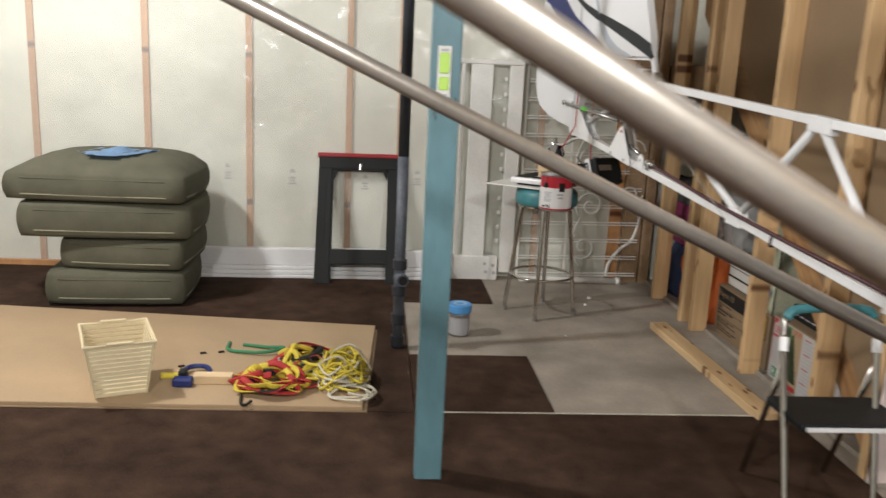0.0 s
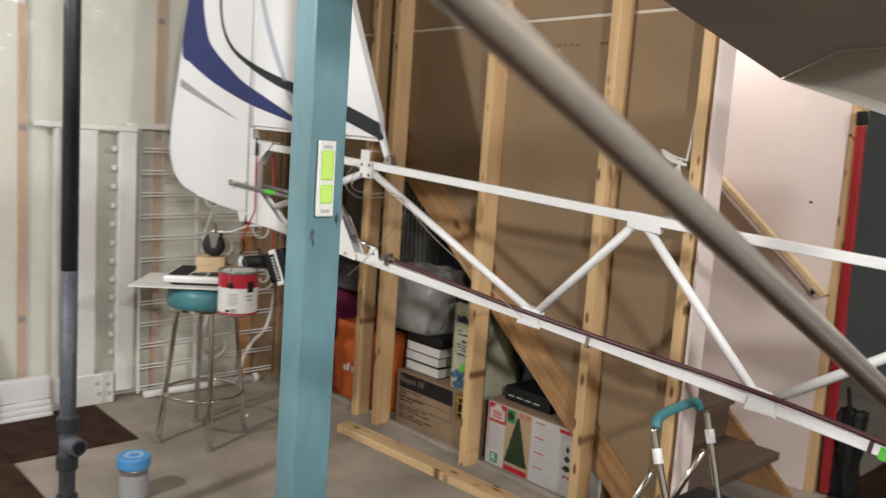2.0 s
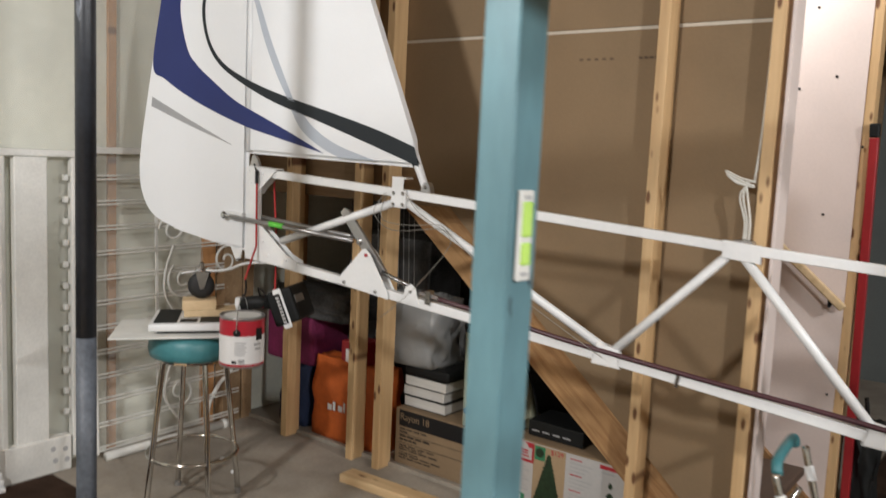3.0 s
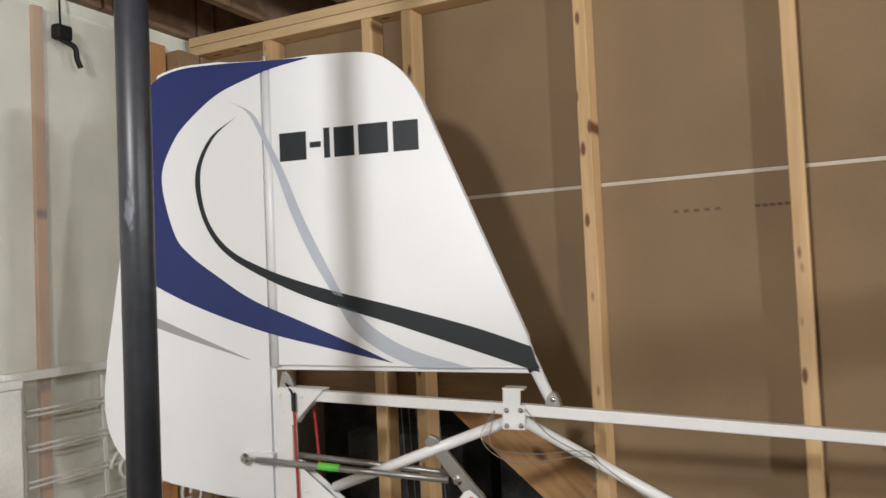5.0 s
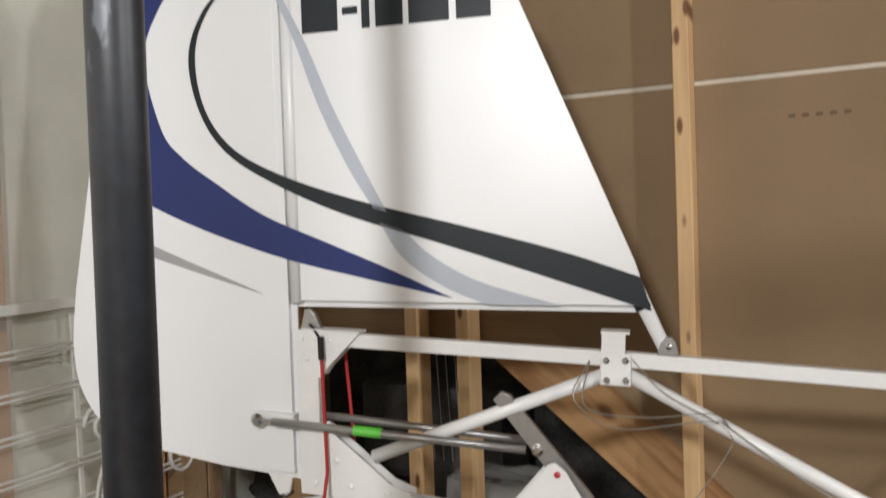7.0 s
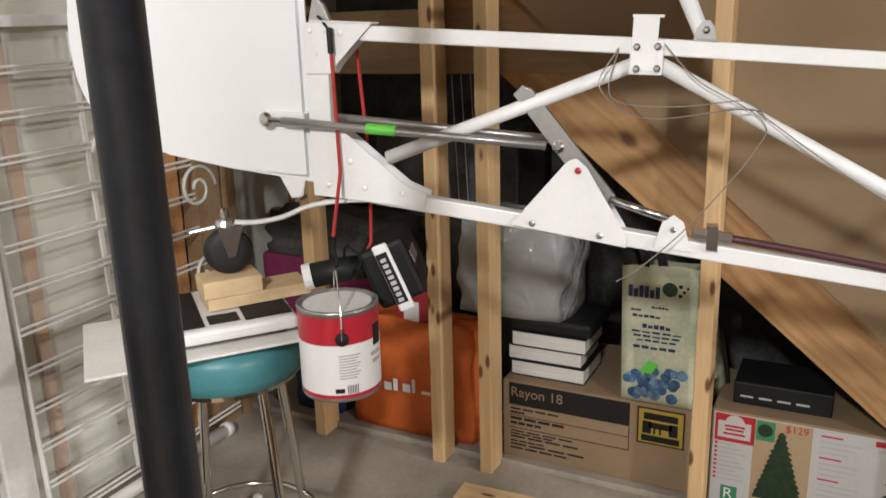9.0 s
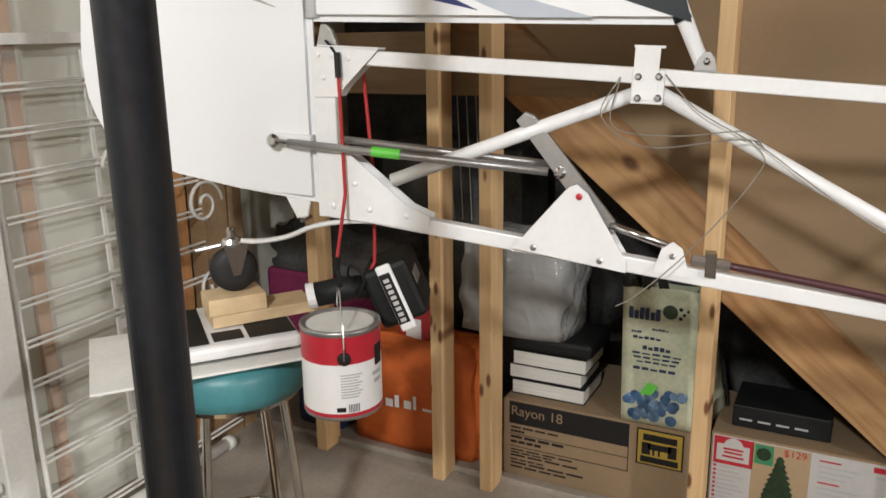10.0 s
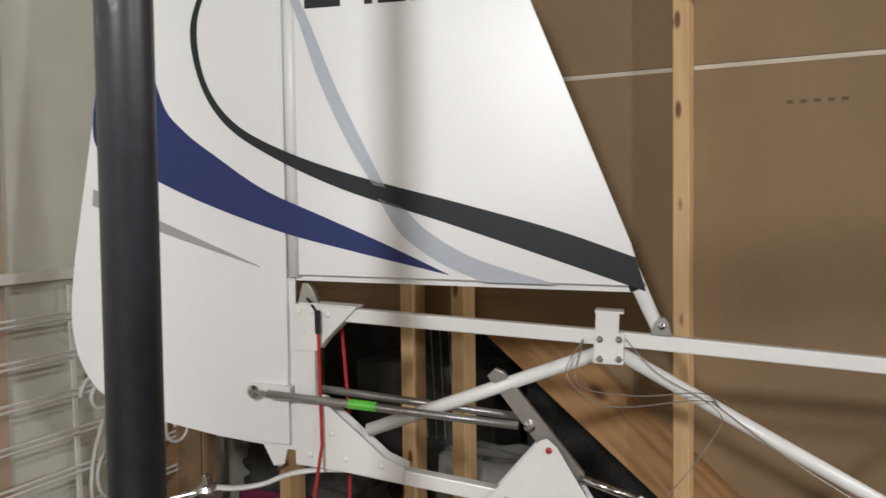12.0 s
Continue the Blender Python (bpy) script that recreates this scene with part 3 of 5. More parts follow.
band([(7.220, 1.628), (7.170, 1.551), (7.089, 1.492), (7.000, 1.452)], [(7.169, 1.612), (7.111, 1.556), (7.013, 1.5), (6.850, 1.448)], True, M_SILVER, fin)
band([(7.900, 1.662), (7.71, 1.577), (7.49, 1.483)], [(7.904, 1.624), (7.711, 1.554), (7.49, 1.481)], False, M_GREY, rudder)
# the mark on the fin, as plain bars
for y, w, h in ((7.376, 0.082, 0.08), (7.285, 0.034, 0.016), (7.243, 0.018, 0.084), (7.213, 0.06, 0.083), (7.142, 0.086, 0.084), (7.043, 0.072, 0.083)):
    bar(tp(y, 2.037 if h > 0.02 else 2.069, 0.0172), TA, (0, 0, 1), w, h, M_DARK, fin, "mark_bar")
part("edge_wrap", sweep([tp(6.722, 1.506), tp(6.694, 1.44)], 0.0172, seg=16), M_DARK, fin, "dark film wrapped round the edge", smooth=True)


def rod(name, a, b, r, material=None, parent=None, seg=14):
    return part(name, sweep([a, b], r, seg=seg), material or M_WHITE, parent or tail, smooth=True)


def sq(name, a, b, w, h=None, material=None, parent=None):
    return part(name, beam(a, b, w, h or w, bevel=0.003), material or M_WHITE, parent or tail)


# longerons and diagonals
T_AFT, T1, T2, T_FWD = (7.405, 1.385), (6.75, 1.341), (5.647, 1.251), (4.30, 1.155)
B_AFT, B1, B2, B_FWD = (7.40, 1.063), (6.0, 0.87), (5.237, 0.757), (4.10, 0.575)
sq("upper_longeron", tp(*T_AFT), tp(*T1), 0.03)
sq("upper_longeron", tp(*T1), tp(*T2), 0.03)
sq("upper_longeron", tp(*T2), tp(*T_FWD), 0.03)
sq("lower_longeron", tp(*B_AFT), tp(*B1), 0.032)
sq("lower_longeron", tp(*B1), tp(*B2), 0.032)
sq("lower_longeron", tp(*B2), tp(*B_FWD), 0.032)
for a, b in (((7.255, 1.126), (6.762, 1.312)), ((6.735, 1.312), (6.005, 0.895)), (B1, T2), (T2, B2), (B2, (4.62, 1.18))):
    rod("diagonal", tp(*a), tp(*b), 0.0145)
for y, z in (B1, B2):
    part("gusset", plate([tp(y + 0.045, z - 0.022), tp(y - 0.045, z - 0.03), tp(y - 0.04, z + 0.03), tp(y + 0.03, z + 0.045)], TN, 0.04, bevel=0.004), M_WHITE, tail)
part("gusset", plate([tp(5.685, 1.22), tp(5.58, 1.21), tp(5.58, 1.262), tp(5.685, 1.272)], TN, 0.037, bevel=0.003), M_WHITE, tail)
part("gusset", plate([tp(4.98, 1.2), tp(4.72, 1.13), tp(4.66, 1.26), tp(4.8, 1.25)], TN, 0.042, bevel=0.004), M_WHITE, tail)
for y in (5.78, 4.95):
    part("band_clamp", beam(tp(y + 0.006, 0.835 + (y - 5.78) * 0.14), tp(y - 0.006, 0.833 + (y - 5.78) * 0.14), 0.04, 0.045), M_STEEL, tail)
part("tape_wrap", beam(tp(4.93, 0.703), tp(4.86, 0.69), 0.036, 0.036), M_GREENTAPE, tail)

# stern post and its plates
post_bm = beam(tp(7.392, 1.045), tp(7.392, 1.402), 0.036, 0.05, up=TA, bevel=0.003)
sternpost = part("stern_post", post_bm, M_WHITE, tail)
for z in (1.075, 1.105, 1.145, 1.185, 1.305, 1.345, 1.375):
    part("rivet", lathe([(0.006, 0), (0.005, 0.003), (0.002, 0.004)], tp(7.398, z, 0.018), seg=10, m=TN.to_track_quat("Z", "Y").to_matrix()), M_WHITE, sternpost)
for off in (0.0205, -0.0205):
    g = part("corner_plate", plate([tp(7.412, 1.048, off), tp(7.175, 1.025, off), tp(7.17, 1.056, off), tp(7.215, 1.075, off), tp(7.355, 1.195, off), tp(7.412, 1.195, off)], TN, 0.003), M_WHITE, tail)
    for y, z in ((7.38, 1.07), (7.30, 1.065), (7.22, 1.055), (7.33, 1.12)):
        part("rivet", lathe([(0.007, 0), (0.006, 0.003), (0.002, 0.0045)], tp(y, z, off + 0.001), seg=10, m=TN.to_track_quat("Z", "Y").to_matrix()), M_WHITE, g)
    g = part("corner_plate", plate([tp(7.412, 1.30, off), tp(7.412, 1.402, off), tp(7.27, 1.395, off), tp(7.30, 1.365, off), tp(7.345, 1.32, off), tp(7.36, 1.30, off)], TN, 0.003), M_WHITE, tail)
    for y, z in ((7.40, 1.385), (7.37, 1.385), (7.335, 1.378), (7.39, 1.34)):
        part("rivet", lathe([(0.006, 0), (0.005, 0.003), (0.002, 0.004)], tp(y, z, off + 0.001), seg=10, m=TN.to_track_quat("Z", "Y").to_matrix()), M_WHITE, g)
part("fin_bracket", plate([tp(7.408, 1.403), tp(7.362, 1.403), tp(7.374, 1.435), tp(7.385, 1.446), tp(7.397, 1.446)], TN, 0.02, bevel=0.003), M_GREYSTEEL, tail)
part("top_cap", beam(tp(7.40, 1.404), tp(7.27, 1.396), 0.05, 0.004), M_WHITE, tail)
hinge = part("hinge", beam(tp(7.416, 2.25), tp(7.416, 2.335), 0.012, 0.012, up=TA), M_STEEL, tail)
part("hinge_pin", sweep([tp(7.416, 2.30, 0.01), tp(7.416, 2.345, 0.01)], 0.006, seg=8), M_STEEL, hinge)

# saddle bracket on the upper tube and the foot of the fin
saddle = part("saddle", block(-0.024, 0.024, -0.03, 0.03, -0.047, 0.017, 0.003, m=Matrix.Translation(tp(6.75, 1.337)) @ pose(0, 0, 0, 2.5, 0, 11.3)), M_WHITE, tail)
part("saddle_top", block(-0.026, 0.026, -0.026, 0.03, 0.055, 0.06, 0.001, m=Matrix.Translation(tp(6.75, 1.337)) @ pose(0, 0, 0, 2.5, 0, 11.3)), M_WHITE, saddle)
part("saddle_web", block(-0.0265, -0.0245, -0.018, 0.028, -0.04, 0.056, 0.0008, m=Matrix.Translation(tp(6.75, 1.337)) @ pose(0, 0, 0, 2.5, 0, 11.3)), M_WHITE, saddle)
for dy in (-0.018, 0.018):
    for dz in (-0.035, 0.004):
        part("bolt", lathe([(0.007, 0), (0.007, 0.004), (0.004, 0.006)], tp(6.75 + dy, 1.337 + dz, 0.026), seg=6, m=TN.to_track_quat("Z", "Y").to_matrix()), M_STEEL, saddle)
foot = part("fin_foot", plate([tp(6.672, 1.350), tp(6.632, 1.347), tp(6.637, 1.372), tp(6.645, 1.384), tp(6.656, 1.384), tp(6.666, 1.372)], TN, 0.038, bevel=0.003), M_GREYSTEEL, tail)
part("bolt", lathe([(0.007, 0), (0.007, 0.005), (0.003, 0.007)], tp(6.651, 1.368, 0.019), seg=6, m=TN.to_track_quat("Z", "Y").to_matrix()), M_STEEL, foot)

# rudder control: triangle bracket, bellcrank, push rod, cable
for off in (0.026, -0.026):
    tri = part("bellcrank_bracket", plate([tp(6.997, 1.0, off), tp(6.775, 0.962, off), tp(6.775, 0.985, off), tp(6.852, 1.118, off), tp(6.872, 1.135, off), tp(6.887, 1.13, off)], TN, 0.004, bevel=0.001), M_WHITE, tail)
    for y, z, c in ((6.868, 1.112, M_LABELRED), (6.955, 1.005, M_GREYSTEEL), (6.825, 0.985, M_GREYSTEEL)):
        part("bolt", lathe([(0.007, 0), (0.007, 0.004), (0.003, 0.006)], tp(y, z, off + (0.002 if off > 0 else -0.004)), seg=6, m=TN.to_track_quat("Z", "Y").to_matrix()), c, tri)
crank = part("bellcrank", plate([tp(6.995, 1.255), tp(6.978, 1.272), tp(6.96, 1.265), tp(6.80, 1.06), tp(6.81, 1.04), tp(6.835, 1.04)], TN, 0.02, bevel=0.003), M_GREYSTEEL, tail)
part("bolt", lathe([(0.012, 0), (0.012, 0.005), (0.006, 0.008)], tp(6.908, 1.155, 0.010), seg=12, m=TN.to_track_quat("Z", "Y").to_matrix()), M_STEEL, crank)
for dz, o in ((0.0, 0.045), (0.008, -0.03)):
    pr = rod("push_rod", tp(7.465, 1.207 + dz, o), tp(6.93, 1.158 + dz, 0.022 if o > 0 else -0.02), 0.0085, M_GREYSTEEL)
    part("rod_end", sweep([tp(7.50, 1.211 + dz, o), tp(7.46, 1.207 + dz, o)], 0.006, seg=8), M_STEEL, pr)
part("tape_wrap", sweep([tp(7.285, 1.191, 0.036), tp(7.225, 1.186, 0.034)], 0.0108, seg=12), M_GREENTAPE, tail, "bright green tape")
part("rod_joint", lathe([(0.013, 0), (0.015, 0.006), (0.008, 0.012)], tp(7.50, 1.21, 0.04), seg=12, m=TN.to_track_quat("Z", "Y").to_matrix()), M_STEEL, tail)
part("horn", plate([tp(7.51, 1.225), tp(7.42, 1.22), tp(7.42, 1.20), tp(7.51, 1.2)], TN, 0.07, bevel=0.002), M_WHITE, tail)
link = rod("link_rod", tp(6.81, 1.055, 0.012), tp(6.70, 1.018, 0.012), 0.008, M_STEEL)
part("cable_bracket", plate([tp(6.725, 0.965, 0.018), tp(6.655, 0.955, 0.018), tp(6.672, 1.015, 0.018), tp(6.69, 1.028, 0.018), tp(6.71, 1.015, 0.018)], TN, 0.004, bevel=0.001), M_WHITE, tail)
part("bolt", lathe([(0.006, 0), (0.006, 0.004), (0.003, 0.006)], tp(6.69, 1.0, 0.02), seg=6, m=TN.to_track_quat("Z", "Y").to_matrix()), M_GREYSTEEL, tail)
cable = part("control_cable", sweep(smooth_path([tp(6.60, 0.987, 0.012), tp(6.4, 0.955, 0.014), tp(6.1, 0.905, 0.02), tp(5.7, 0.85, 0.02), tp(5.2, 0.785, 0.02), tp(4.6, 0.67, 0.02)]), 0.008, seg=8), M_CABLE, tail, "dark red sheathed control cable", smooth=True)
part("cable_nut", sweep([tp(6.655, 0.995, 0.012), tp(6.585, 0.985, 0.012)], 0.0115, seg=6), M_STEEL, cable)
part("cable_clip", plate([tp(6.63, 0.965, 0.012), tp(6.61, 0.962, 0.012), tp(6.61, 1.01, 0.012), tp(6.63, 1.01, 0.012)], TN, 0.03), M_STEEL, cable)
for k, pts in enumerate(([(6.80, 1.34, 0.03), (6.83, 1.27, 0.05), (6.75, 1.215, 0.06), (6.60, 1.23, 0.05), (6.55, 1.225, 0.03)], [(6.72, 1.345, 0.03), (6.66, 1.28, 0.04), (6.55, 1.21, 0.03), (6.56, 1.15, 0.03), (6.66, 1.02, 0.05), (6.75, 0.93, 0.06), (6.79, 0.90, 0.05)],
                         [(6.56, 1.225, 0.03), (6.40, 1.11, 0.05), (6.2, 0.99, 0.05), (6.0, 0.88, 0.06)], [(6.80, 1.34, 0.02), (6.81, 1.25, 0.03), (6.70, 1.235, 0.05), (6.58, 1.245, 0.05), (6.545, 1.215, 0.03)])):
    part("brace_wire", sweep(smooth_path([tp(*p) for p in pts]), 0.0013, seg=5), M_WIRE, tail)

# tail wheel on its leaf spring
spring = part("leaf_spring", sweep(smooth_path([tp(7.16, 1.035), tp(7.33, 1.035), tp(7.43, 1.02), (0.545, 7.50, 0.992), (0.53, 7.57, 0.978), (0.515, 7.635, 0.978)]), 0.013, seg=8, flat=0.45), M_WHITE, tail, smooth=True)
caster = part("tail_wheel", lathe([(0.006, -0.017), (0.03, -0.017), (0.05, -0.012), (0.054, 0), (0.05, 0.012), (0.03, 0.017), (0.006, 0.017)], (0.507, 7.629, 0.913), m=Vector((0.75, 0.66, 0)).to_track_quat("Z", "Y").to_matrix(), seg=28), M_RUBBER, tail, "black rubber tail wheel in a steel fork", smooth=True)
for s in (-1, 1):
    o = Vector((0.75, 0.66, 0)) * 0.022 * s
    part("fork", plate([Vector((0.507, 7.629, 0.90)) + o, Vector((0.518, 7.617, 0.903)) + o, Vector((0.532, 7.602, 0.972)) + o, Vector((0.495, 7.642, 0.972)) + o], o, 0.003), M_STEEL, caster)
part("swivel", lathe([(0.024, 0.968), (0.026, 0.974), (0.022, 0.984), (0.010, 0.988), (0.010, 1.005), (0.006, 1.01)], (0.507, 7.629, 0), seg=18), M_STEEL, caster)
part("tie_lug", sweep([(0.497, 7.649, 0.968), (0.462, 7.695, 0.958)], 0.005, seg=8), M_GREYSTEEL, caster)
part("rudder_skid", plate([tp(7.50, 1.085), tp(7.44, 1.08), tp(7.45, 1.04), tp(7.475, 1.035)], TN, 0.008, bevel=0.002), M_WHITE, tail)
part("skid_bolt", sweep([tp(7.455, 1.035, 0.02), tp(7.455, 1.035, -0.02)], 0.006, seg=8), M_STEEL, tail)

# lift struts of the aircraft, crossing the room
SD = Vector((0.9097, -0.0052, -0.4153))
far_at = Vector((-1.2433, 4.6353, 1.6997))
s1 = thing("wing_strut", "long dull aluminium wing strut slanting across the room", "strut", far_at + SD * 2.6)
part("tube", sweep([far_at - SD * 2.5, far_at + SD * 2.6], 0.0165, seg=24), M_ALU, s1, smooth=True)
part("end_fitting", sweep([far_at + SD * 2.54, far_at + SD * 2.63], 0.012, seg=10), M_STEEL, s1)
SD2 = Vector((0.878, 0.0039, -0.4787))
near_at = Vector((-0.2686, 3.70, 1.3308))
s2 = thing("wing_strut", "thick dull aluminium wing strut slanting across the room", "strut", near_at + SD2 * 2.4)
part("tube", sweep([near_at - SD2 * 2.9, near_at + SD2 * 2.4], 0.0185, seg=24), M_ALU, s2, smooth=True)
part("end_fitting", sweep([near_at + SD2 * 2.36, near_at + SD2 * 2.44], 0.012, seg=10), M_STEEL, s2)

# ---- teal post with a spirit level, black drain pipe ----
PC = (-0.277, 5.676)
post = thing("steel_post", "teal painted square post with worn chipped paint", "post", (PC[0], PC[1], 0))
part("shaft", block(PC[0] - 0.045, PC[0] + 0.045, PC[1] - 0.037, PC[1] + 0.037, 0.0, 2.76, 0.004), M_TEAL, post)
level = thing("spirit_level", "small spirit level with lime vials strapped to the post", "spirit level", (-0.27, 5.63, 1.35))
part("body", block(-0.304, -0.262, 5.629, 5.6385, 1.268, 1.426, 0.003), M_WHITEDIRTY, level)
for z0, z1 in ((1.345, 1.406), (1.296, 1.335)):
    part("vial", block(-0.298, -0.268, 5.6265, 5.631, z0, z1, 0.004), M_LIME, level, "lime green vial")
for z in (1.277, 1.41):
    part("strap_slot", block(-0.294, -0.272, 5.628, 5.6295, z, z + 0.007, 0.0005), M_INKGREY, level)

pipe = thing("drain_pipe", "black plastic drain pipe from floor to ceiling", "pipe", (-0.353, 6.946, 0))
part("riser", sweep([(-0.353, 6.946, 0.95), (-0.353, 6.946, 2.76)], 0.0262, seg=28), M_ABS, pipe, smooth=True)
part("riser", sweep([(-0.353, 6.946, 0.0), (-0.353, 6.946, 0.949)], 0.0261, seg=28), M_ABSDUST, pipe, "dusty lower part of the pipe", smooth=True)
for z0, z1 in ((0.02, 0.075), (0.13, 0.185), (0.275, 0.325), (0.405, 0.455)):
    part("collar", lathe([(0.029, z0), (0.0345, z0 + 0.002), (0.0345, z1 - 0.002), (0.029, z1)], (-0.353, 6.946, 0), seg=28), M_ABS, pipe)
tee = part("tee", sweep([(-0.353, 6.946, 0.365), (-0.338, 6.881, 0.365)], 0.03, seg=24), M_ABSDUST, pipe)
part("mouth", sweep([(-0.3375, 6.879, 0.365), (-0.337, 6.877, 0.365)], 0.022, seg=24), M_INK, tee)

# ---- corner by the stool ----
STX, STY = 0.486, 7.642
stool = thing("bar_stool", "chrome bar stool with a round teal vinyl seat", "stool", (STX, STY, 0))
part("seat", lathe([(0.02, 0.632), (0.16, 0.632), (0.172, 0.638), (0.177, 0.662), (0.174, 0.70), (0.162, 0.724), (0.12, 0.733), (0.02, 0.734)], (STX, STY, 0), seg=40), M_TEALV, stool, "round teal vinyl seat", smooth=True)
part("seat_ring", lathe([(0.14, 0.622), (0.158, 0.622), (0.158, 0.634), (0.14, 0.634)], (STX, STY, 0), seg=40), M_CHROME, stool)
for a in (253, 172, 345, 72):
    dx, dy = math.cos(radians(a)), math.sin(radians(a))
    leg = part("leg", sweep(smooth_path([(STX + dx * 0.08, STY + dy * 0.08, 0.628), (STX + dx * 0.122, STY + dy * 0.122, 0.622), (STX + dx * 0.136, STY + dy * 0.136, 0.585), (STX + dx * 0.175, STY + dy * 0.175, 0.24), (STX + dx * 0.2, STY + dy * 0.2, 0.012)]), 0.0115, seg=12), M_CHROME, stool, smooth=True)
    part("foot_cap", lathe([(0.013, 0.0), (0.014, 0.02), (0.012, 0.022)], (STX + dx * 0.2, STY + dy * 0.2, 0), seg=12), M_GREYSTEEL, leg)
part("foot_ring", sweep([(STX + 0.178 * math.cos(k * math.pi / 20), STY + 0.178 * math.sin(k * math.pi / 20), 0.225) for k in range(40)], 0.008, seg=8, closed=True), M_CHROME, stool, smooth=True)

RS = Matrix.Translation((0.45, 7.66, 0.738)) @ pose(0, 0, 0, 1, -1, -40)
card = thing("white_sheet", "thin white board lying on the stool seat", "board", (0.45, 7.66, 0.738))
part("sheet", block(-0.26, 0.18, -0.17, 0.16, 0.0, 0.006, 0.001, m=RS), M_WHITEDIRTY, card)
scale = thing("bathroom_scale", "white and black bathroom scale on the board", "scale", (0.48, 7.65, 0.745))
RS2 = Matrix.Translation((0.475, 7.645, 0.7455)) @ pose(0, 0, 0, 1, -1, -40)
part("body", block(-0.15, 0.15, -0.145, 0.14, 0.013, 0.044, 0.010, m=RS2), M_WHITE, scale)
part("mat", block(-0.132, -0.045, -0.122, 0.122, 0.0445, 0.047, 0.001, m=RS2), M_BLACK, scale, "black ribbed mat")
part("mat", block(0.04, 0.142, -0.122, 0.122, 0.0445, 0.047, 0.001, m=RS2), M_BLACK, scale, "black ribbed mat")
part("display", block(-0.035, 0.03, -0.115, -0.06, 0.0445, 0.0465, 0.001, m=RS2), M_INK, scale)
part("foot_pad", block(-0.12, 0.13, -0.11, 0.11, 0.0, 0.0135, 0.002, m=RS2), M_BLACK, scale)
RS3 = Matrix.Translation((0.507, 7.629, 0.7945)) @ pose(0, 0, 0, 1, -1, -36)
wb = thing("wood_block", "sawn pale wood offcut under the tail wheel", "wood block", (0.507, 7.629, 0.7945), group="wood blocks")
part("offcut", block(-0.065, 0.17, -0.05, 0.045, 0.0, 0.027, 0.002, m=RS3), M_PALEWOOD, wb)
wb2 = thing("wood_block", "thicker sawn pale wood offcut under the tail wheel", "wood block", (0.507, 7.629, 0.822), group="wood blocks")
part("offcut", block(-0.07, 0.06, -0.048, 0.042, 0.0275, 0.0655, 0.002, m=RS3), M_PALEWOOD, wb2)

# paint can hung from the stern post on red cord
CX, CY, CZ = 0.462, 7.311, 0.66
can = thing("paint_can", "white paint can with red label, hung by its bail", "paint can", (CX, CY, CZ))
part("can_body", lathe([(0.07, 0.0), (0.082, 0.0), (0.0835, 0.004), (0.0825, 0.008), (0.0825, 0.182), (0.0845, 0.186), (0.084, 0.191), (0.078, 0.1915), (0.076, 0.186), (0.073, 0.184), (0.071, 0.186), (0.02, 0.1862)], (CX, CY, CZ), seg=48), M_GREYSTEEL, can, smooth=True)


def sleeve(z0, z1, r, a0=0.0, a1=360.0):
    bm = bmesh.new()
    n = 48
    lo, hi = [], []
    for k in range(n + 1):
        a = radians(a0 + (a1 - a0) * k / n)
        lo.append(bm.verts.new((CX + r * math.cos(a), CY + r * math.sin(a), CZ + z0)))
        hi.append(bm.verts.new((CX + r * math.cos(a), CY + r * math.sin(a), CZ + z1)))
    for k in range(n):
        bm.faces.new((lo[k], lo[k + 1], hi[k + 1], hi[k]))
    return bm


lab = part("label", sleeve(0.016, 0.122, 0.0832), M_LABELWHITE, can, "white paper label", smooth=True)
part("label_band", sleeve(0.122, 0.180, 0.0833), M_LABELRED, can, "red label band", smooth=True)
part("label_foot", sleeve(0.008, 0.016, 0.0833), M_LABELRED, can, "red rim band", smooth=True)
part("logo_patch", sleeve(0.105, 0.150, 0.0836, 268, 290), M_INK, lab)
for k in range(9):
    part("print_line", sleeve(0.098 - k * 0.006, 0.101 - k * 0.006, 0.0834, 212, 243 - (k % 3) * 3), M_INKGREY, lab)
for k in range(7):
    part("barcode_bar", sleeve(0.018, 0.036, 0.0835, 222 + k * 2.4, 223.2 + k * 2.4), M_INK, lab)
part("print_line", sleeve(0.02, 0.03, 0.0835, 205, 218), M_INK, lab)
part("print_line", sleeve(0.085, 0.094, 0.0835, 262, 285), M_INKGREY, lab)
part("print_line", sleeve(0.068, 0.077, 0.0835, 265, 285), M_INKGREY, lab)
for a in (218, 38):
    ar = radians(a)
    part("bail_ear", lathe([(0.014, 0), (0.013, 0.005), (0.006, 0.008)], (CX + 0.083 * math.cos(ar), CY + 0.083 * math.sin(ar), CZ + 0.135), seg=14, m=Vector((math.cos(ar), math.sin(ar), 0)).to_track_quat("Z", "Y").to_matrix()), M_INK, can)
bail = [(CX + 0.093 * math.cos(radians(218)) * math.cos(t), CY + 0.093 * math.sin(radians(218)) * math.cos(t), CZ + 0.135 + 0.125 * math.sin(t)) for t in [math.pi * k / 16 for k in range(17)]]
part("bail", sweep(bail, 0.0018, seg=6), M_STEEL, can)
part("paint_skin", lathe([(0.004, 0.1864), (0.0708, 0.1864), (0.0705, 0.1872), (0.004, 0.1872)], (CX, CY, CZ), seg=32), M_WHITEDIRTY, can)

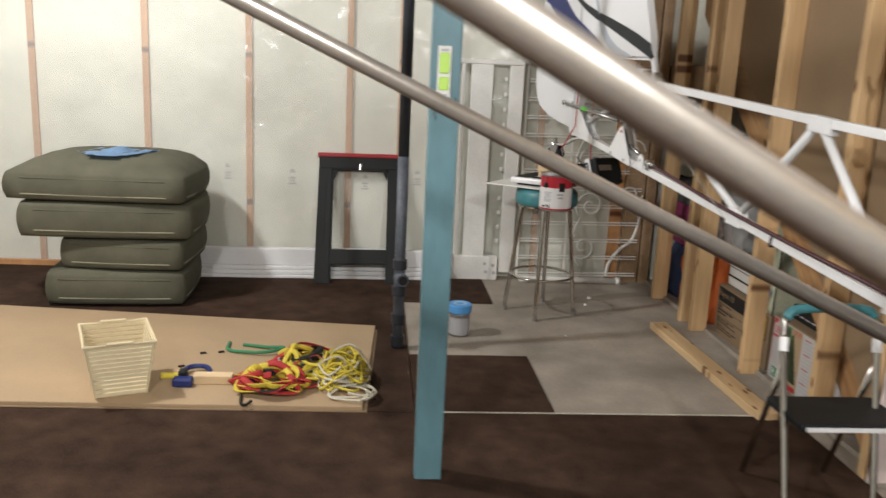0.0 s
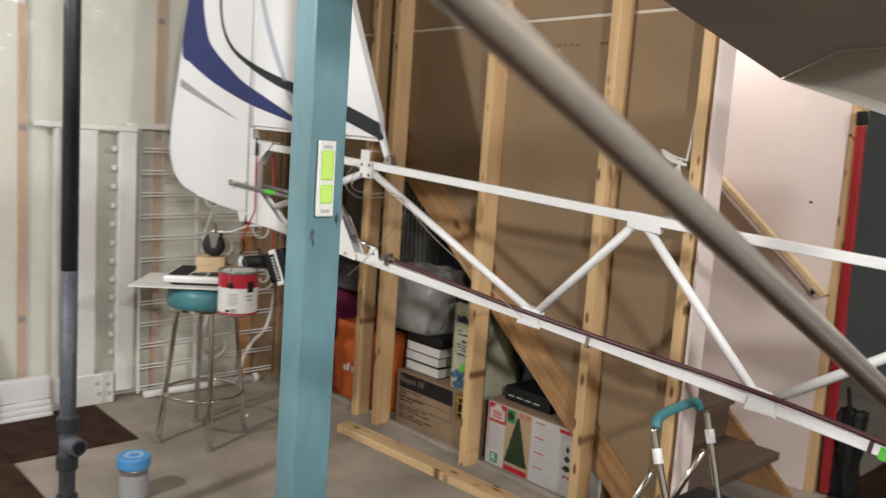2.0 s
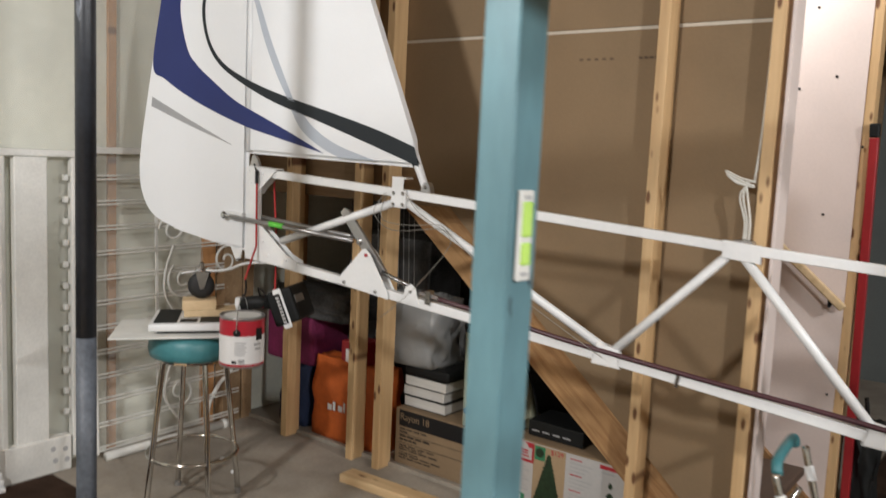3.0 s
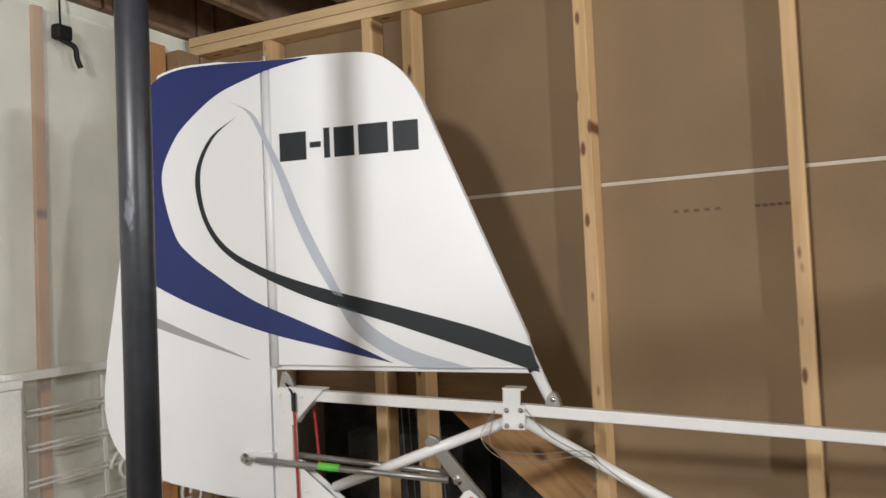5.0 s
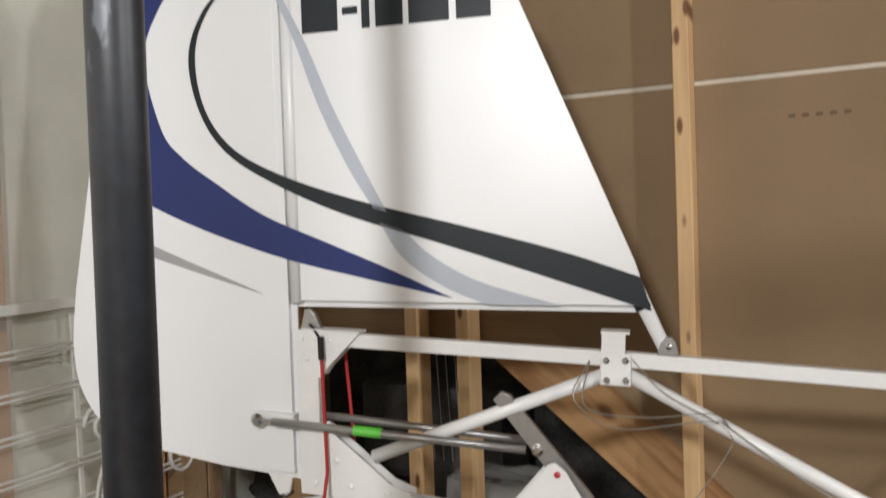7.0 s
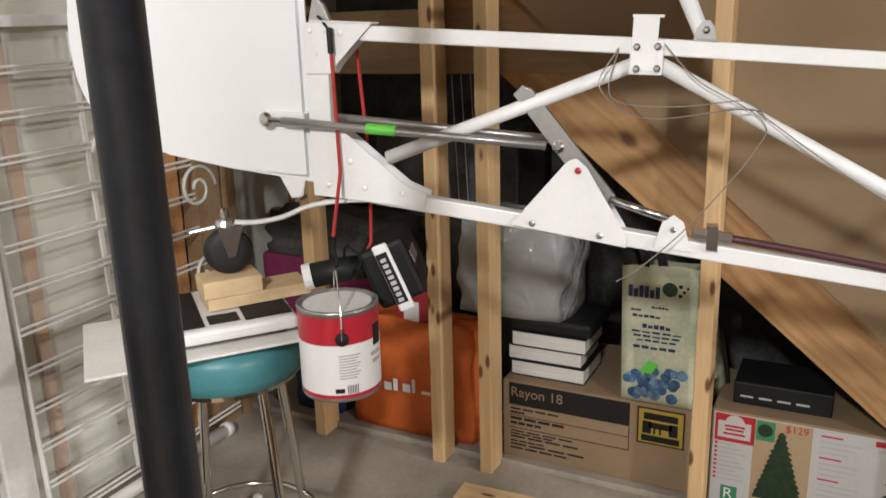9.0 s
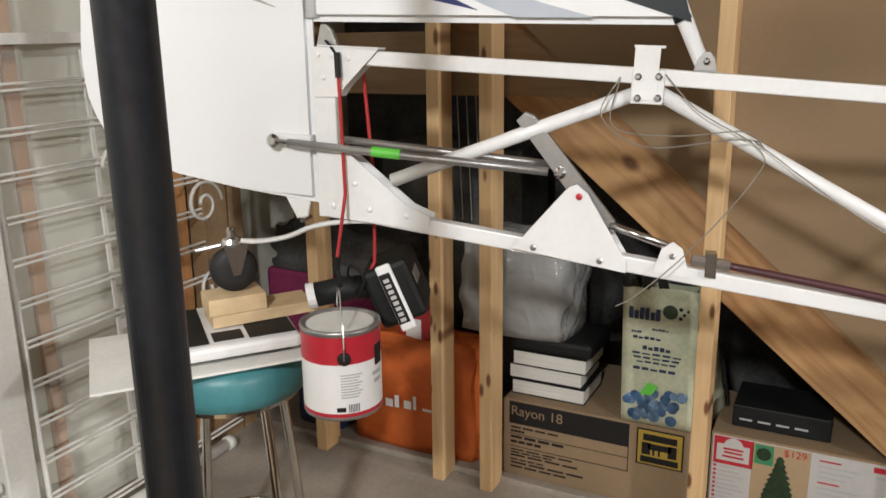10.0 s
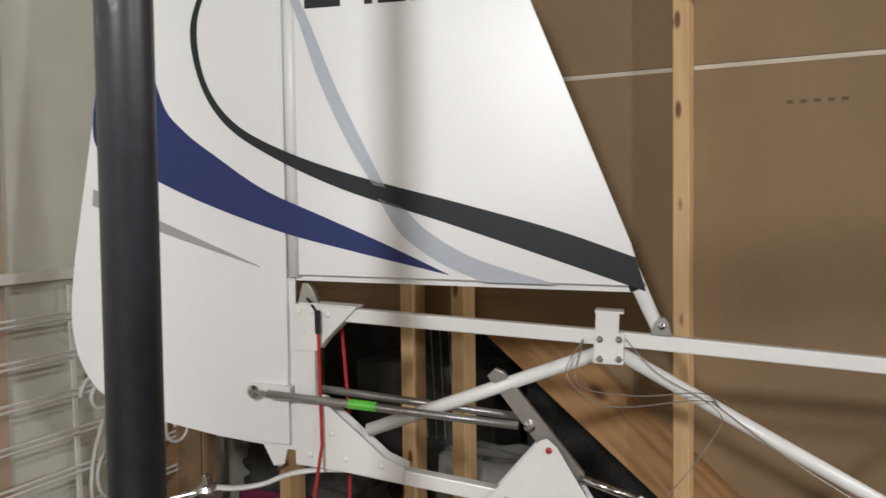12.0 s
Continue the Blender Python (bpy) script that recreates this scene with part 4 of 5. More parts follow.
cord = thing("bungee_cord", "red and black bungee cord looped over the stern post", "cord", (0.5, 7.36, 0.9))
part("strand", sweep([tp(7.352, 1.385, 0.035), tp(7.347, 1.1, 0.036), (CX + 0.015, CY + 0.01, 0.98)], 0.0038, seg=8), M_ROPERED, cord)
part("strand", sweep([tp(7.325, 1.35, -0.035), tp(7.31, 1.1, -0.04), tp(7.32, 0.93, -0.05), (0.60, 7.36, 0.85)], 0.0038, seg=8), M_ROPERED, cord)
part("knot", sweep([tp(7.353, 1.39, 0.034), tp(7.351, 1.34, 0.037)], 0.0065, seg=8), M_INK, cord)
part("strand", sweep(smooth_path([tp(7.40, 1.407, -0.01), tp(7.385, 1.412, 0.01), tp(7.353, 1.385, 0.036)]), 0.003, seg=6), M_INK, cord)
part("hook", sweep(smooth_path([(CX + 0.02, CY + 0.01, 0.98), (CX + 0.03, CY + 0.02, 0.945), (CX + 0.01, CY + 0.0, 0.925), (CX, CY, 0.922)]), 0.004, seg=8), M_INK, cord)

# clamp-on holder, hung beside the can
hold = thing("punch_pad", "black padded block with a white end panel hung beside the can", "padded block", (0.66, 7.36, 0.80))
RH = Matrix.Translation((0.688, 7.305, 0.862)) @ pose(0, 0, 0, -22, 0, 25)
part("body", block(-0.07, 0.10, -0.055, 0.055, -0.07, 0.07, 0.012, m=RH), M_BLACK, hold)
face = part("end_panel", block(-0.082, -0.071, -0.02, 0.015, -0.085, 0.075, 0.005, m=RH), M_WHITE, hold, "white end strip with a black printed label")
part("print_strip", block(-0.0835, -0.0822, -0.013, 0.013, -0.066, 0.056, 0.0003, m=RH), M_INK, face)
for k in range(8):
    z = 0.044 - k * 0.0138
    part("print_bar", block(-0.0845, -0.0836, -0.006, 0.007, z - 0.0085, z, 0.0003, m=RH), M_PRINTWHITE, face)
part("handle", sweep([RH @ Vector(p) for p in ((-0.03, 0.05, 0.03), (-0.04, 0.11, 0.05), (-0.05, 0.17, 0.063))], 0.028, seg=14), M_BLACK, hold, smooth=True)
part("buckle", block(-0.05, 0.03, -0.056, -0.054, 0.0, 0.03, 0.001, m=RH), M_GREYSTEEL, hold)
part("grip_end", sweep([RH @ Vector((-0.05, 0.168, 0.0625)), RH @ Vector((-0.053, 0.186, 0.066))], 0.03, seg=14), M_WHITE, hold)
part("cord_loop", sweep(smooth_path([(0.60, 7.36, 0.85), (0.59, 7.33, 0.90), (0.57, 7.35, 0.935), (0.60, 7.38, 0.9), (0.62, 7.37, 0.86)]), 0.003, seg=6), M_INK, hold)

# paint tin with blue masking tape on the bare concrete
tin = thing("paint_tin", "small metal tin with a roll of blue tape on top", "paint tin", (-0.025, 7.19, 0))
part("tin_body", lathe([(0.05, 0.0), (0.054, 0.002), (0.054, 0.118), (0.056, 0.122), (0.05, 0.124), (0.01, 0.1242)], (-0.025, 7.19, 0), seg=32), M_GREYSTEEL, tin, smooth=True)
part("tin_label", lathe([(0.0543, 0.012), (0.0546, 0.013), (0.0546, 0.10), (0.0543, 0.101)], (-0.025, 7.19, 0), seg=32), M_GREY, tin)
tape = thing("tape_roll", "roll of blue masking tape", "tape", (-0.025, 7.19, 0.1245))
part("roll", lathe([(0.035, 0.1245), (0.058, 0.1245), (0.062, 0.13), (0.062, 0.166), (0.058, 0.17), (0.035, 0.17)], (-0.025, 7.19, 0), seg=36), M_BLUETAPE, tape)
part("core", lathe([(0.01, 0.1685), (0.038, 0.1712), (0.038, 0.1716), (0.01, 0.169)], (-0.025, 7.19, 0), seg=24), M_PAPERBLUE, tape)

# ---- white iron screen and white frame against the wall ----
screen = thing("iron_screen", "white wrought iron screen with scrolls leaning on the wall", "screen", (0.95, 8.36, 0))


def sw(x, z, back=0.0):
    return Vector((x, 8.345 + 0.03 * z + back, z))


part("upright", sweep([sw(0.47, 0.02), sw(0.47, 1.42)], 0.008, seg=8), M_WHITEDIRTY, screen)
part("upright", beam(sw(0.785, 0.05, -0.004), sw(0.785, 1.40, -0.004), 0.016, 0.008, up=(0, 1, 0)), M_WHITEDIRTY, screen)
part("upright", sweep(smooth_path([sw(1.268, 1.16), sw(1.272, 0.8), sw(1.275, 0.5), sw(1.24, 0.31), sw(1.15, 0.22), sw(1.09, 0.13), sw(1.075, 0.04)]), 0.011, seg=10), M_WHITEDIRTY, screen, smooth=True)
part("bottom_rail", sweep([sw(0.48, 0.022, -0.05), sw(1.135, 0.022, -0.05)], 0.021, seg=14), M_WHITEDIRTY, screen, smooth=True)
part("rail_cap", sweep([sw(1.132, 0.022, -0.05), sw(1.16, 0.022, -0.05)], 0.026, seg=14), M_WHITEDIRTY, screen, smooth=True)
for k in range(12):
    z = 0.045 + 0.1145 * k
    for dz in (0.0, 0.017):
        part("rung", sweep([sw(0.47, z + dz - 0.006, -0.013), sw(1.268, z + dz + 0.006, -0.013)], 0.0042, seg=6), M_WHITEDIRTY, screen)
part("top_rail", beam(sw(0.40, 1.428), sw(1.0, 1.436), 0.022, 0.03), M_WHITEDIRTY, screen)


def scroll(cx, cz, r, turns, start, flip=1):
    out = []
    for k in range(int(turns * 20) + 1):
        a = start + flip * k / 20 * 2 * math.pi
        rr = r * (1 - 0.82 * k / (turns * 20))
        out.append(sw(cx + rr * math.cos(a), cz + rr * math.sin(a), -0.02))
    return out


for cx, cz, r, st, fl in ((1.185, 0.885, 0.085, 0.0, 1), (1.195, 0.60, 0.08, 0.0, -1), (0.865, 1.06, 0.075, 3.1, -1), (0.93, 0.80, 0.10, 2.2, 1), (0.93, 0.52, 0.10, 4.0, -1), (0.90, 0.24, 0.10, 2.2, 1), (0.84, 1.28, 0.06, 3.1, 1)):
    part("scroll", sweep(scroll(cx, cz, r, 1.5, st, fl), 0.0065, seg=6), M_WHITEDIRTY, screen, smooth=True)
for x0, z0, z1 in ((0.80, 0.62, 0.98), (0.80, 0.10, 0.44)):
    part("bow", sweep(smooth_path([sw(x0 + 0.07, z1, -0.02), sw(x0 + 0.025, (z0 + 2 * z1) / 3, -0.02), sw(x0 + 0.02, (2 * z0 + z1) / 3, -0.02), sw(x0 + 0.09, z0, -0.02)]), 0.0065, seg=6), M_WHITEDIRTY, screen, smooth=True)
part("tag_print", plate([sw(0.775, 0.565, -0.0135), sw(0.815, 0.565, -0.0135), sw(0.815, 0.595, -0.0135), sw(0.775, 0.595, -0.0135)], (0, 1, 0), 0.0006), M_LABELWHITE, screen)

frame_ob = thing("white_rack", "tall white metal frame with bolt holes leaning on the wall", "frame", (0.22, 8.34, 0))
for x0, x1 in ((0.04, 0.066), (0.10, 0.24), (0.345, 0.437)):
    part("stile", block(x0, x1, 8.335, 8.375, 0.05, 1.395, 0.006), M_WHITEDIRTY, frame_ob)
part("rail", block(-0.05, 0.437, 8.33, 8.378, 1.396, 1.425, 0.004), M_WHITEDIRTY, frame_ob)
part("rail", block(0.02, 0.335, 8.325, 8.378, 0.0, 0.16, 0.006), M_WHITEDIRTY, frame_ob)
for x, z in ((0.25, 0.11), (0.305, 0.1), (0.26, 0.055), (0.312, 0.05)):
    part("bolt_hole", sweep([(x, 8.3245, z), (x, 8.326, z)], 0.012, seg=12), M_INKGREY, frame_ob)
for k in range(12):
    part("clip", block(0.315, 0.333, 8.34, 8.36, 0.25 + 0.095 * k, 0.275 + 0.095 * k, 0.002), M_WHITEDIRTY, frame_ob)

sid = thing("white_siding", "bundle of white ribbed vinyl trim boards along the wall", "trim boards", (-0.6, 8.27, 0))
for k, (z0, z1, dy) in enumerate(((0.0, 0.028, -0.05), (0.029, 0.055, -0.035), (0.056, 0.08, -0.02), (0.081, 0.19, 0.0))):
    bm = beam((-1.59, 8.265 + dy, (z0 + z1) / 2), (0.015, 8.325 + dy, (z0 + z1) / 2), 0.05, z1 - z0, bevel=0.006)
    part("board", bm, M_WHITE, sid)

# ---- plastic sawhorse leaning on the wall ----
saw = thing("sawhorse", "folded black plastic sawhorse with a red top edge", "sawhorse", (-0.6, 8.15, 0))


def sp(u, z, d=0.0):
    return Vector((-0.85 + u, 8.105 + 0.36 * z + d + 0.06 * u, z))


SN = Vector((-0.06, -1, 0.36))
for u0, u1, t0, t1 in ((0.0, 0.10, 0.02, 0.10), (0.545, 0.445, 0.525, 0.445)):
    part("leg", plate([sp(u0 - (0.0 if u0 < 0.3 else 0.0), 0.0), sp(u1, 0.0), sp(t1, 0.77), sp(u0 + (0.01 if u0 < 0.3 else -0.01), 0.77)], SN, 0.055, bevel=0.01), M_BLACK, saw)
part("top_beam", plate([sp(0.01, 0.69), sp(0.535, 0.69), sp(0.535, 0.765), sp(0.01, 0.765)], SN, 0.066, bevel=0.008), M_BLACK, saw)
part("top_strip", plate([sp(0.0, 0.766), sp(0.545, 0.766), sp(0.545, 0.79), sp(0.0, 0.79)], SN, 0.072, bevel=0.005), M_RED, saw, "red rubber top strip")
part("brace", plate([sp(0.08, 0.12), sp(0.46, 0.12), sp(0.45, 0.21), sp(0.09, 0.21)], SN, 0.05, bevel=0.008), M_BLACK, saw)
for u in (0.1, 0.44):
    part("corner_web", plate([sp(u, 0.69), sp(u + (0.03 if u < 0.3 else -0.03), 0.69), sp(u, 0.63)], SN, 0.04, bevel=0.004), M_BLACK, saw)
    w = 0.05 if u < 0.3 else 0.495
    part("rib", plate([sp(w - 0.01, 0.25), sp(w + 0.01, 0.25), sp(w + 0.01, 0.6), sp(w - 0.01, 0.6)], SN, 0.064, bevel=0.004), M_BLACK, saw)
part("latch", sweep([sp(0.27, 0.70, -0.035), sp(0.27, 0.735, -0.036)], 0.012, seg=10), M_STEEL, saw)


# ---- stacked olive cushions ----
def cushion(cx, cy, z, sx, sy, h, turn, label, crown=0.012):
    ob = thing("cushion", label, "cushion", (cx, cy, z), group="stacked cushions")
    m = Matrix.Translation((cx, cy, z)) @ pose(0, 0, 0, 0, 0, turn)
    bm = bmesh.new()
    bmesh.ops.create_cube(bm, size=1)
    bmesh.ops.subdivide_edges(bm, edges=bm.edges[:], cuts=9, use_grid_fill=True)
    for v in bm.verts:
        x, y, zz = v.co * 2
        f = (abs(x) ** 6 + abs(y) ** 6) ** (1 / 6)
        round_xy = 1 - 0.05 * (abs(x * y)) ** 3
        puff = (1 - 0.16 * min(1, f) ** 4)
        bulge = 1 + 0.035 * (1 - zz * zz)
        w = noise.noise((x * 1.5 + cx * 5, y * 1.5, z * 9 + zz))
        dome = crown * (1 - x ** 4) * (1 - max(0, -y) ** 3) * (zz > 0)
        v.co = Vector((x * sx / 2 * round_xy * bulge, y * sy / 2 * round_xy * bulge, h / 2 + zz * h / 2 * puff + 0.008 * w * (zz > 0) + dome * zz))
    lo = min(v.co.z for v in bm.verts)
    bmesh.ops.translate(bm, verts=bm.verts, vec=(0, 0, -lo))
    bmesh.ops.transform(bm, matrix=m, verts=bm.verts)
    part("cover", bm, M_OLIVE, ob, smooth=True)
    for zz in (0.24, 0.76):
        ring = []
        for k in range(48):
            a = 2 * math.pi * k / 48
            ca, sa = math.cos(a), math.sin(a)
            q = (abs(ca) ** 8 + abs(sa) ** 8) ** (-1 / 8)
            ring.append(m @ Vector((ca * q * sx / 2 * 1.012, sa * q * sy / 2 * 1.012, h * zz)))
        part("piping", sweep(ring, 0.0045, seg=6, closed=True), M_OLIVEPIPE if zz < 0.5 else M_OLIVE, ob)
    return ob


cushion(-1.885, 7.815, 0.011, 0.73, 0.62, 0.20, 3, "olive green cloth seat cushion at the bottom of the stack")
cushion(-1.83, 7.83, 0.205, 0.65, 0.60, 0.18, -2, "smaller olive green cloth cushion in the stack")
cushion(-1.92, 7.82, 0.378, 0.90, 0.64, 0.21, 2, "wide olive green cloth seat cushion in the stack")
cushion(-1.95, 7.82, 0.58, 0.94, 0.66, 0.165, -1, "olive green cloth seat cushion on top of the stack", 0.085)
cloth = thing("blue_paper_towel", "crumpled blue paper towel on the cushions", "paper towel", (-1.95, 7.75, 0.82))
bm = bmesh.new()
vs = [[bm.verts.new((-2.14 + 0.032 * i + 0.008 * j, 7.58 + 0.032 * j, 0.823 + 0.018 * abs(noise.noise((i * 0.5, j * 0.6, 1))) + 0.03 * max(0, 1 - ((i - 6) ** 2 + (j - 6) ** 2) / 5))) for j in range(11)] for i in range(12)]
for i in range(11):
    for j in range(10):
        if (i + j) > 3 and (11 - i + j) > 2:
            bm.faces.new((vs[i][j], vs[i + 1][j], vs[i + 1][j + 1], vs[i][j + 1]))
for v in [v for v in bm.verts if not v.link_faces]:
    bm.verts.remove(v)
bmesh.ops.solidify(bm, geom=bm.faces[:], thickness=0.001)
part("towel", bm, M_PAPERBLUE, cloth)

# ---- board on the carpet with basket, clamp and straps ----
sheet = thing("sheet_board", "large tan cardboard sheet lying on the carpet", "board", (-1.6, 6.9, 0.012))
bm = plate([(-0.461, 7.225, 0.02), (-0.507, 6.18, 0.02), (-3.9, 6.215, 0.02), (-3.9, 7.61, 0.02)], (0, 0, 1), 0.016, bevel=0.002)
part("sheet", bm, M_HARDBOARD, sheet)
part("under_sheet", plate([(-0.45, 7.20, 0.0115), (-0.49, 6.17, 0.0115), (-3.9, 6.2, 0.0115), (-3.9, 7.59, 0.0115)], (0, 0, 1), 0.003), M_CARDBOARD, sheet)

bk = thing("laundry_basket", "cream slatted plastic basket standing empty", "basket", (-1.515, 6.36, 0.029))
BM = Matrix.Translation((-1.505, 6.365, 0.029)) @ pose(0, 0, 0, 0, 0, 22)
nb = 12
for k in range(nb):
    z0 = 0.222 * k / nb
    g = 1 + 0.32 * (k + 0.5) / nb
    for sx, sy in ((1, 0), (-1, 0), (0, 1), (0, -1)):
        hx, hy = 0.095 * g, 0.11 * g
        zc = z0 + 0.011
        if sx:
            b2 = block(sx * hx - 0.0016, sx * hx + 0.0016, -hy, hy, zc - 0.0068, zc + 0.0068, 0, m=BM)
        else:
            b2 = block(-hx, hx, sy * hy - 0.0016, sy * hy + 0.0016, zc - 0.0068, zc + 0.0068, 0, m=BM)
        part("slat", b2, M_CREAM, bk)
part("base", block(-0.094, 0.094, -0.109, 0.109, 0.0, 0.004, 0.001, m=BM), M_CREAM, bk)
for sx in (-1, 1):
    for sy in (-1, 1):
        part("corner_post", sweep([BM @ Vector((sx * 0.095, sy * 0.11, 0)), BM @ Vector((sx * 0.126, sy * 0.146, 0.224))], 0.005, seg=6), M_CREAM, bk)
part("rim", sweep([BM @ Vector(p) for p in ((-0.131, -0.151, 0.226), (0.131, -0.151, 0.226), (0.131, 0.151, 0.226), (-0.131, 0.151, 0.226))], 0.008, seg=8, closed=True), M_CREAM, bk)
for sy in (-0.152, 0.152):
    part("handle", block(-0.05, 0.05, sy - 0.007, sy + 0.007, 0.228, 0.237, 0.003, m=BM), M_CREAM, bk)

clamp = thing("spring_clamp", "blue and yellow bar clamp lying on the board", "clamp", (-1.250, 6.400, 0.029))
part("jaw", sweep(smooth_path([(-1.274, 6.460, 0.045), (-1.259, 6.530, 0.05), (-1.201, 6.545, 0.05), (-1.166, 6.500, 0.05), (-1.171, 6.450, 0.045)]), 0.011, seg=8), M_BLUE, clamp, "blue jaw")
part("body", block(-1.290, -1.210, 6.350, 6.400, 0.029, 0.065, 0.008), M_BLUE, clamp)
part("trigger", block(-1.275, -1.240, 6.390, 6.435, 0.03, 0.085, 0.008), M_BLACK, clamp)
part("screw", sweep([(-1.348, 6.415, 0.055), (-1.259, 6.420, 0.055)], 0.013, seg=10), M_YELLOW, clamp, "yellow handle")
off = thing("wood_offcut", "small pale offcut of softwood on the board", "wood block", (-1.132, 6.420, 0.029))
part("offcut", block(-1.215, -1.055, 6.390, 6.445, 0.029, 0.065, 0.002), M_PALEWOOD, off)

rng = random.Random(4)
pile = thing("strap_pile", "tangled heap of ratchet straps and ropes on the board", "straps", (-0.760, 6.520, 0.029), kind="")


def tangle(cx, cy, rx, ry, h, n, r, material, name, flat=1.0):
    pts = []
    a = rng.uniform(0, 6)
    for k in range(n):
        a += rng.uniform(0.5, 1.7)
        q = rng.uniform(0.35, 1.0)
        pts.append((cx + rx * q * math.cos(a), cy + ry * q * math.sin(a), 0.033 + r + h * rng.random() * (1.15 - q)))
    return part(name, sweep(smooth_path(pts, 6), r, seg=6, flat=flat), material, pile, smooth=True)


for k in range(6):
    tangle(-0.603, 6.480, 0.13, 0.20, 0.17, 26, 0.005, M_YELLOW if k < 4 else M_ROPEWHITE, "rope")
for k in range(9):
    tangle(-0.760, 6.560, 0.16, 0.22, 0.13, 11, 0.012, (M_YELLOW, M_ROPERED, M_YELLOW, M_ROPEWHITE, M_INK, M_YELLOW)[k % 6], "strap", 0.2)
for k in range(9):
    tangle(-0.887, 6.360, 0.17, 0.13, 0.11, 11, 0.014, (M_ROPERED, M_ROPERED, M_YELLOW, M_ROPERED, M_INK, M_YELLOW)[k % 6], "strap", 0.2)
for k in range(2):
    tangle(-0.544, 6.300, 0.12, 0.10, 0.03, 9, 0.005, M_ROPEWHITE, "rope")
part("rope", sweep(smooth_path([(-1.152, 6.900, 0.035), (-1.142, 6.800, 0.036), (-1.063, 6.760, 0.04), (-0.956, 6.750, 0.045), (-0.887, 6.800, 0.05), (-0.965, 6.830, 0.04), (-1.083, 6.870, 0.036)]), 0.008, seg=8), M_ROPEGREEN, pile)
for x, y in ((-0.907, 6.450), (-0.779, 6.480), (-0.720, 6.640)):
    part("ratchet", block(x - 0.025, x + 0.025, y - 0.045, y + 0.045, 0.06, 0.095, 0.008), M_BLACK, pile, "black ratchet buckle")
part("hook", sweep(smooth_path([(-0.995, 6.270, 0.035), (-0.985, 6.190, 0.035), (-0.965, 6.170, 0.036), (-0.946, 6.200, 0.04)]), 0.006, seg=8), M_INK, pile)
for x, y in ((-1.259, 6.750), (-1.181, 6.770), (-1.318, 6.580)):
    tagged(part("screw", sweep([(x, y, 0.0335), (x + 0.025, y + 0.01, 0.0335)], 0.005, seg=6), M_INK), "loose dark screw on the board", "screw", "loose screws")

plank = thing("plank", "loose softwood board lying on the floor by the partition", "plank", (1.14, 6.7, 0))
part("board", beam((1.155, 6.14, 0.0195), (1.105, 7.36, 0.0195), 0.09, 0.038, bevel=0.003), M_STUD_Y, plank)

# ---- folding step stool ----
step = thing("step_stool", "folding step stool with silver legs and a black step", "step stool", (0.95, 5.39, 0))
for x, y1 in ((0.79, 5.18), (1.09, 5.23)):
    part("front_leg", sweep(smooth_path([(x, 5.445, 0.66), (x - 0.01, 5.425, 0.59), (x - 0.04, y1 + 0.02, 0.012)]), 0.011, seg=10), M_CHROME, step, smooth=True)
    part("rear_leg", sweep([(x + 0.02, 5.455, 0.52), (x + 0.05, 5.69, 0.022)], 0.010, seg=10), M_CHROME, step, smooth=True)
    part("clamp_collar", sweep([(x - 0.008, 5.43, 0.605), (x - 0.013, 5.415, 0.565)], 0.0145, seg=12), M_WHITE, step)
part("grip", sweep(smooth_path([(0.79, 5.445, 0.66), (0.82, 5.455, 0.685), (0.94, 5.465, 0.692), (1.06, 5.475, 0.685), (1.09, 5.475, 0.66)]), 0.015, seg=12), M_TEALV, step, "teal foam grip", smooth=True)
part("step", block(0.765, 1.11, 5.235, 5.455, 0.38, 0.405, 0.008), M_BLACK, step)
part("step_edge", block(0.78, 1.09, 5.228, 5.234, 0.385, 0.398, 0.001), M_WHITE, step)

# ---- long grey carton slung under the joists ----
fair = thing("grey_carton", "long grey-beige cardboard carton slung flat under the joists", "carton", (0.2, 4.9, 1.75))
under = [Vector(p) for p in ((-0.57, 5.14, 1.865), (0.776, 5.19, 1.66), (0.72, 5.03, 1.716), (0.71, 4.6, 1.735), (-0.57, 4.6, 1.975))]
part("underside", plate([p + Vector((0, 0, 0.05)) for p in under], (0, 0, 1), 0.1), M_FAIRING, fair)
part("flap", plate([(0.78, 5.188, 1.658), (0.724, 5.028, 1.714), (0.714, 4.6, 1.732), (0.785, 4.6, 1.465)], (-1, 0, -0.3), 0.006), M_FAIRING, fair)
part("end_panel", plate([(0.787, 5.186, 1.665), (0.790, 4.6, 1.465), (0.83, 4.6, 1.815), (0.83, 5.15, 1.755)], (1, 0, 0), 0.006), M_FAIRING, fair)
for x, z in ((0.6, 1.84), (-0.5, 2.05)):
    part("sling", sweep([(x, 4.7, z), (x, 4.7, 2.7595)], 0.006, seg=6), M_ROPEWHITE, fair)

# ---- under the stairs ----
rayon = thing("cardboard_carton", "brown carton with dark printing under the stairs", "carton", (1.62, 7.047, 0))
part("carton", block(1.42, 1.85, 6.733, 7.345, 0.0, 0.272, 0.004), M_CARDBOARD, rayon)
fA, fU, fX = Vector((0, -1, 0)), Vector((0, 0, 1)), 1.42
part("flap", block(1.418, 1.64, 6.758, 7.337, 0.2725, 0.2755, 0.001), M_CARDBOARD, rayon)
bar((fX, 7.322, 0.188), fA, fU, 0.397, 0.078, M_INK, rayon, "print_panel")
lettering("Rayon 18", 0.047, (fX - 0.0006, 7.317, 0.219), fA, fU, M_CARDBOARD, rayon)
bar((fX, 7.322, 0.105), fA, fU, 0.397, 0.0025, M_INK, rayon, "print_line")
bar((fX, 6.9275, 0.105), fA, fU, 0.0025, 0.083, M_INK, rayon, "print_line")
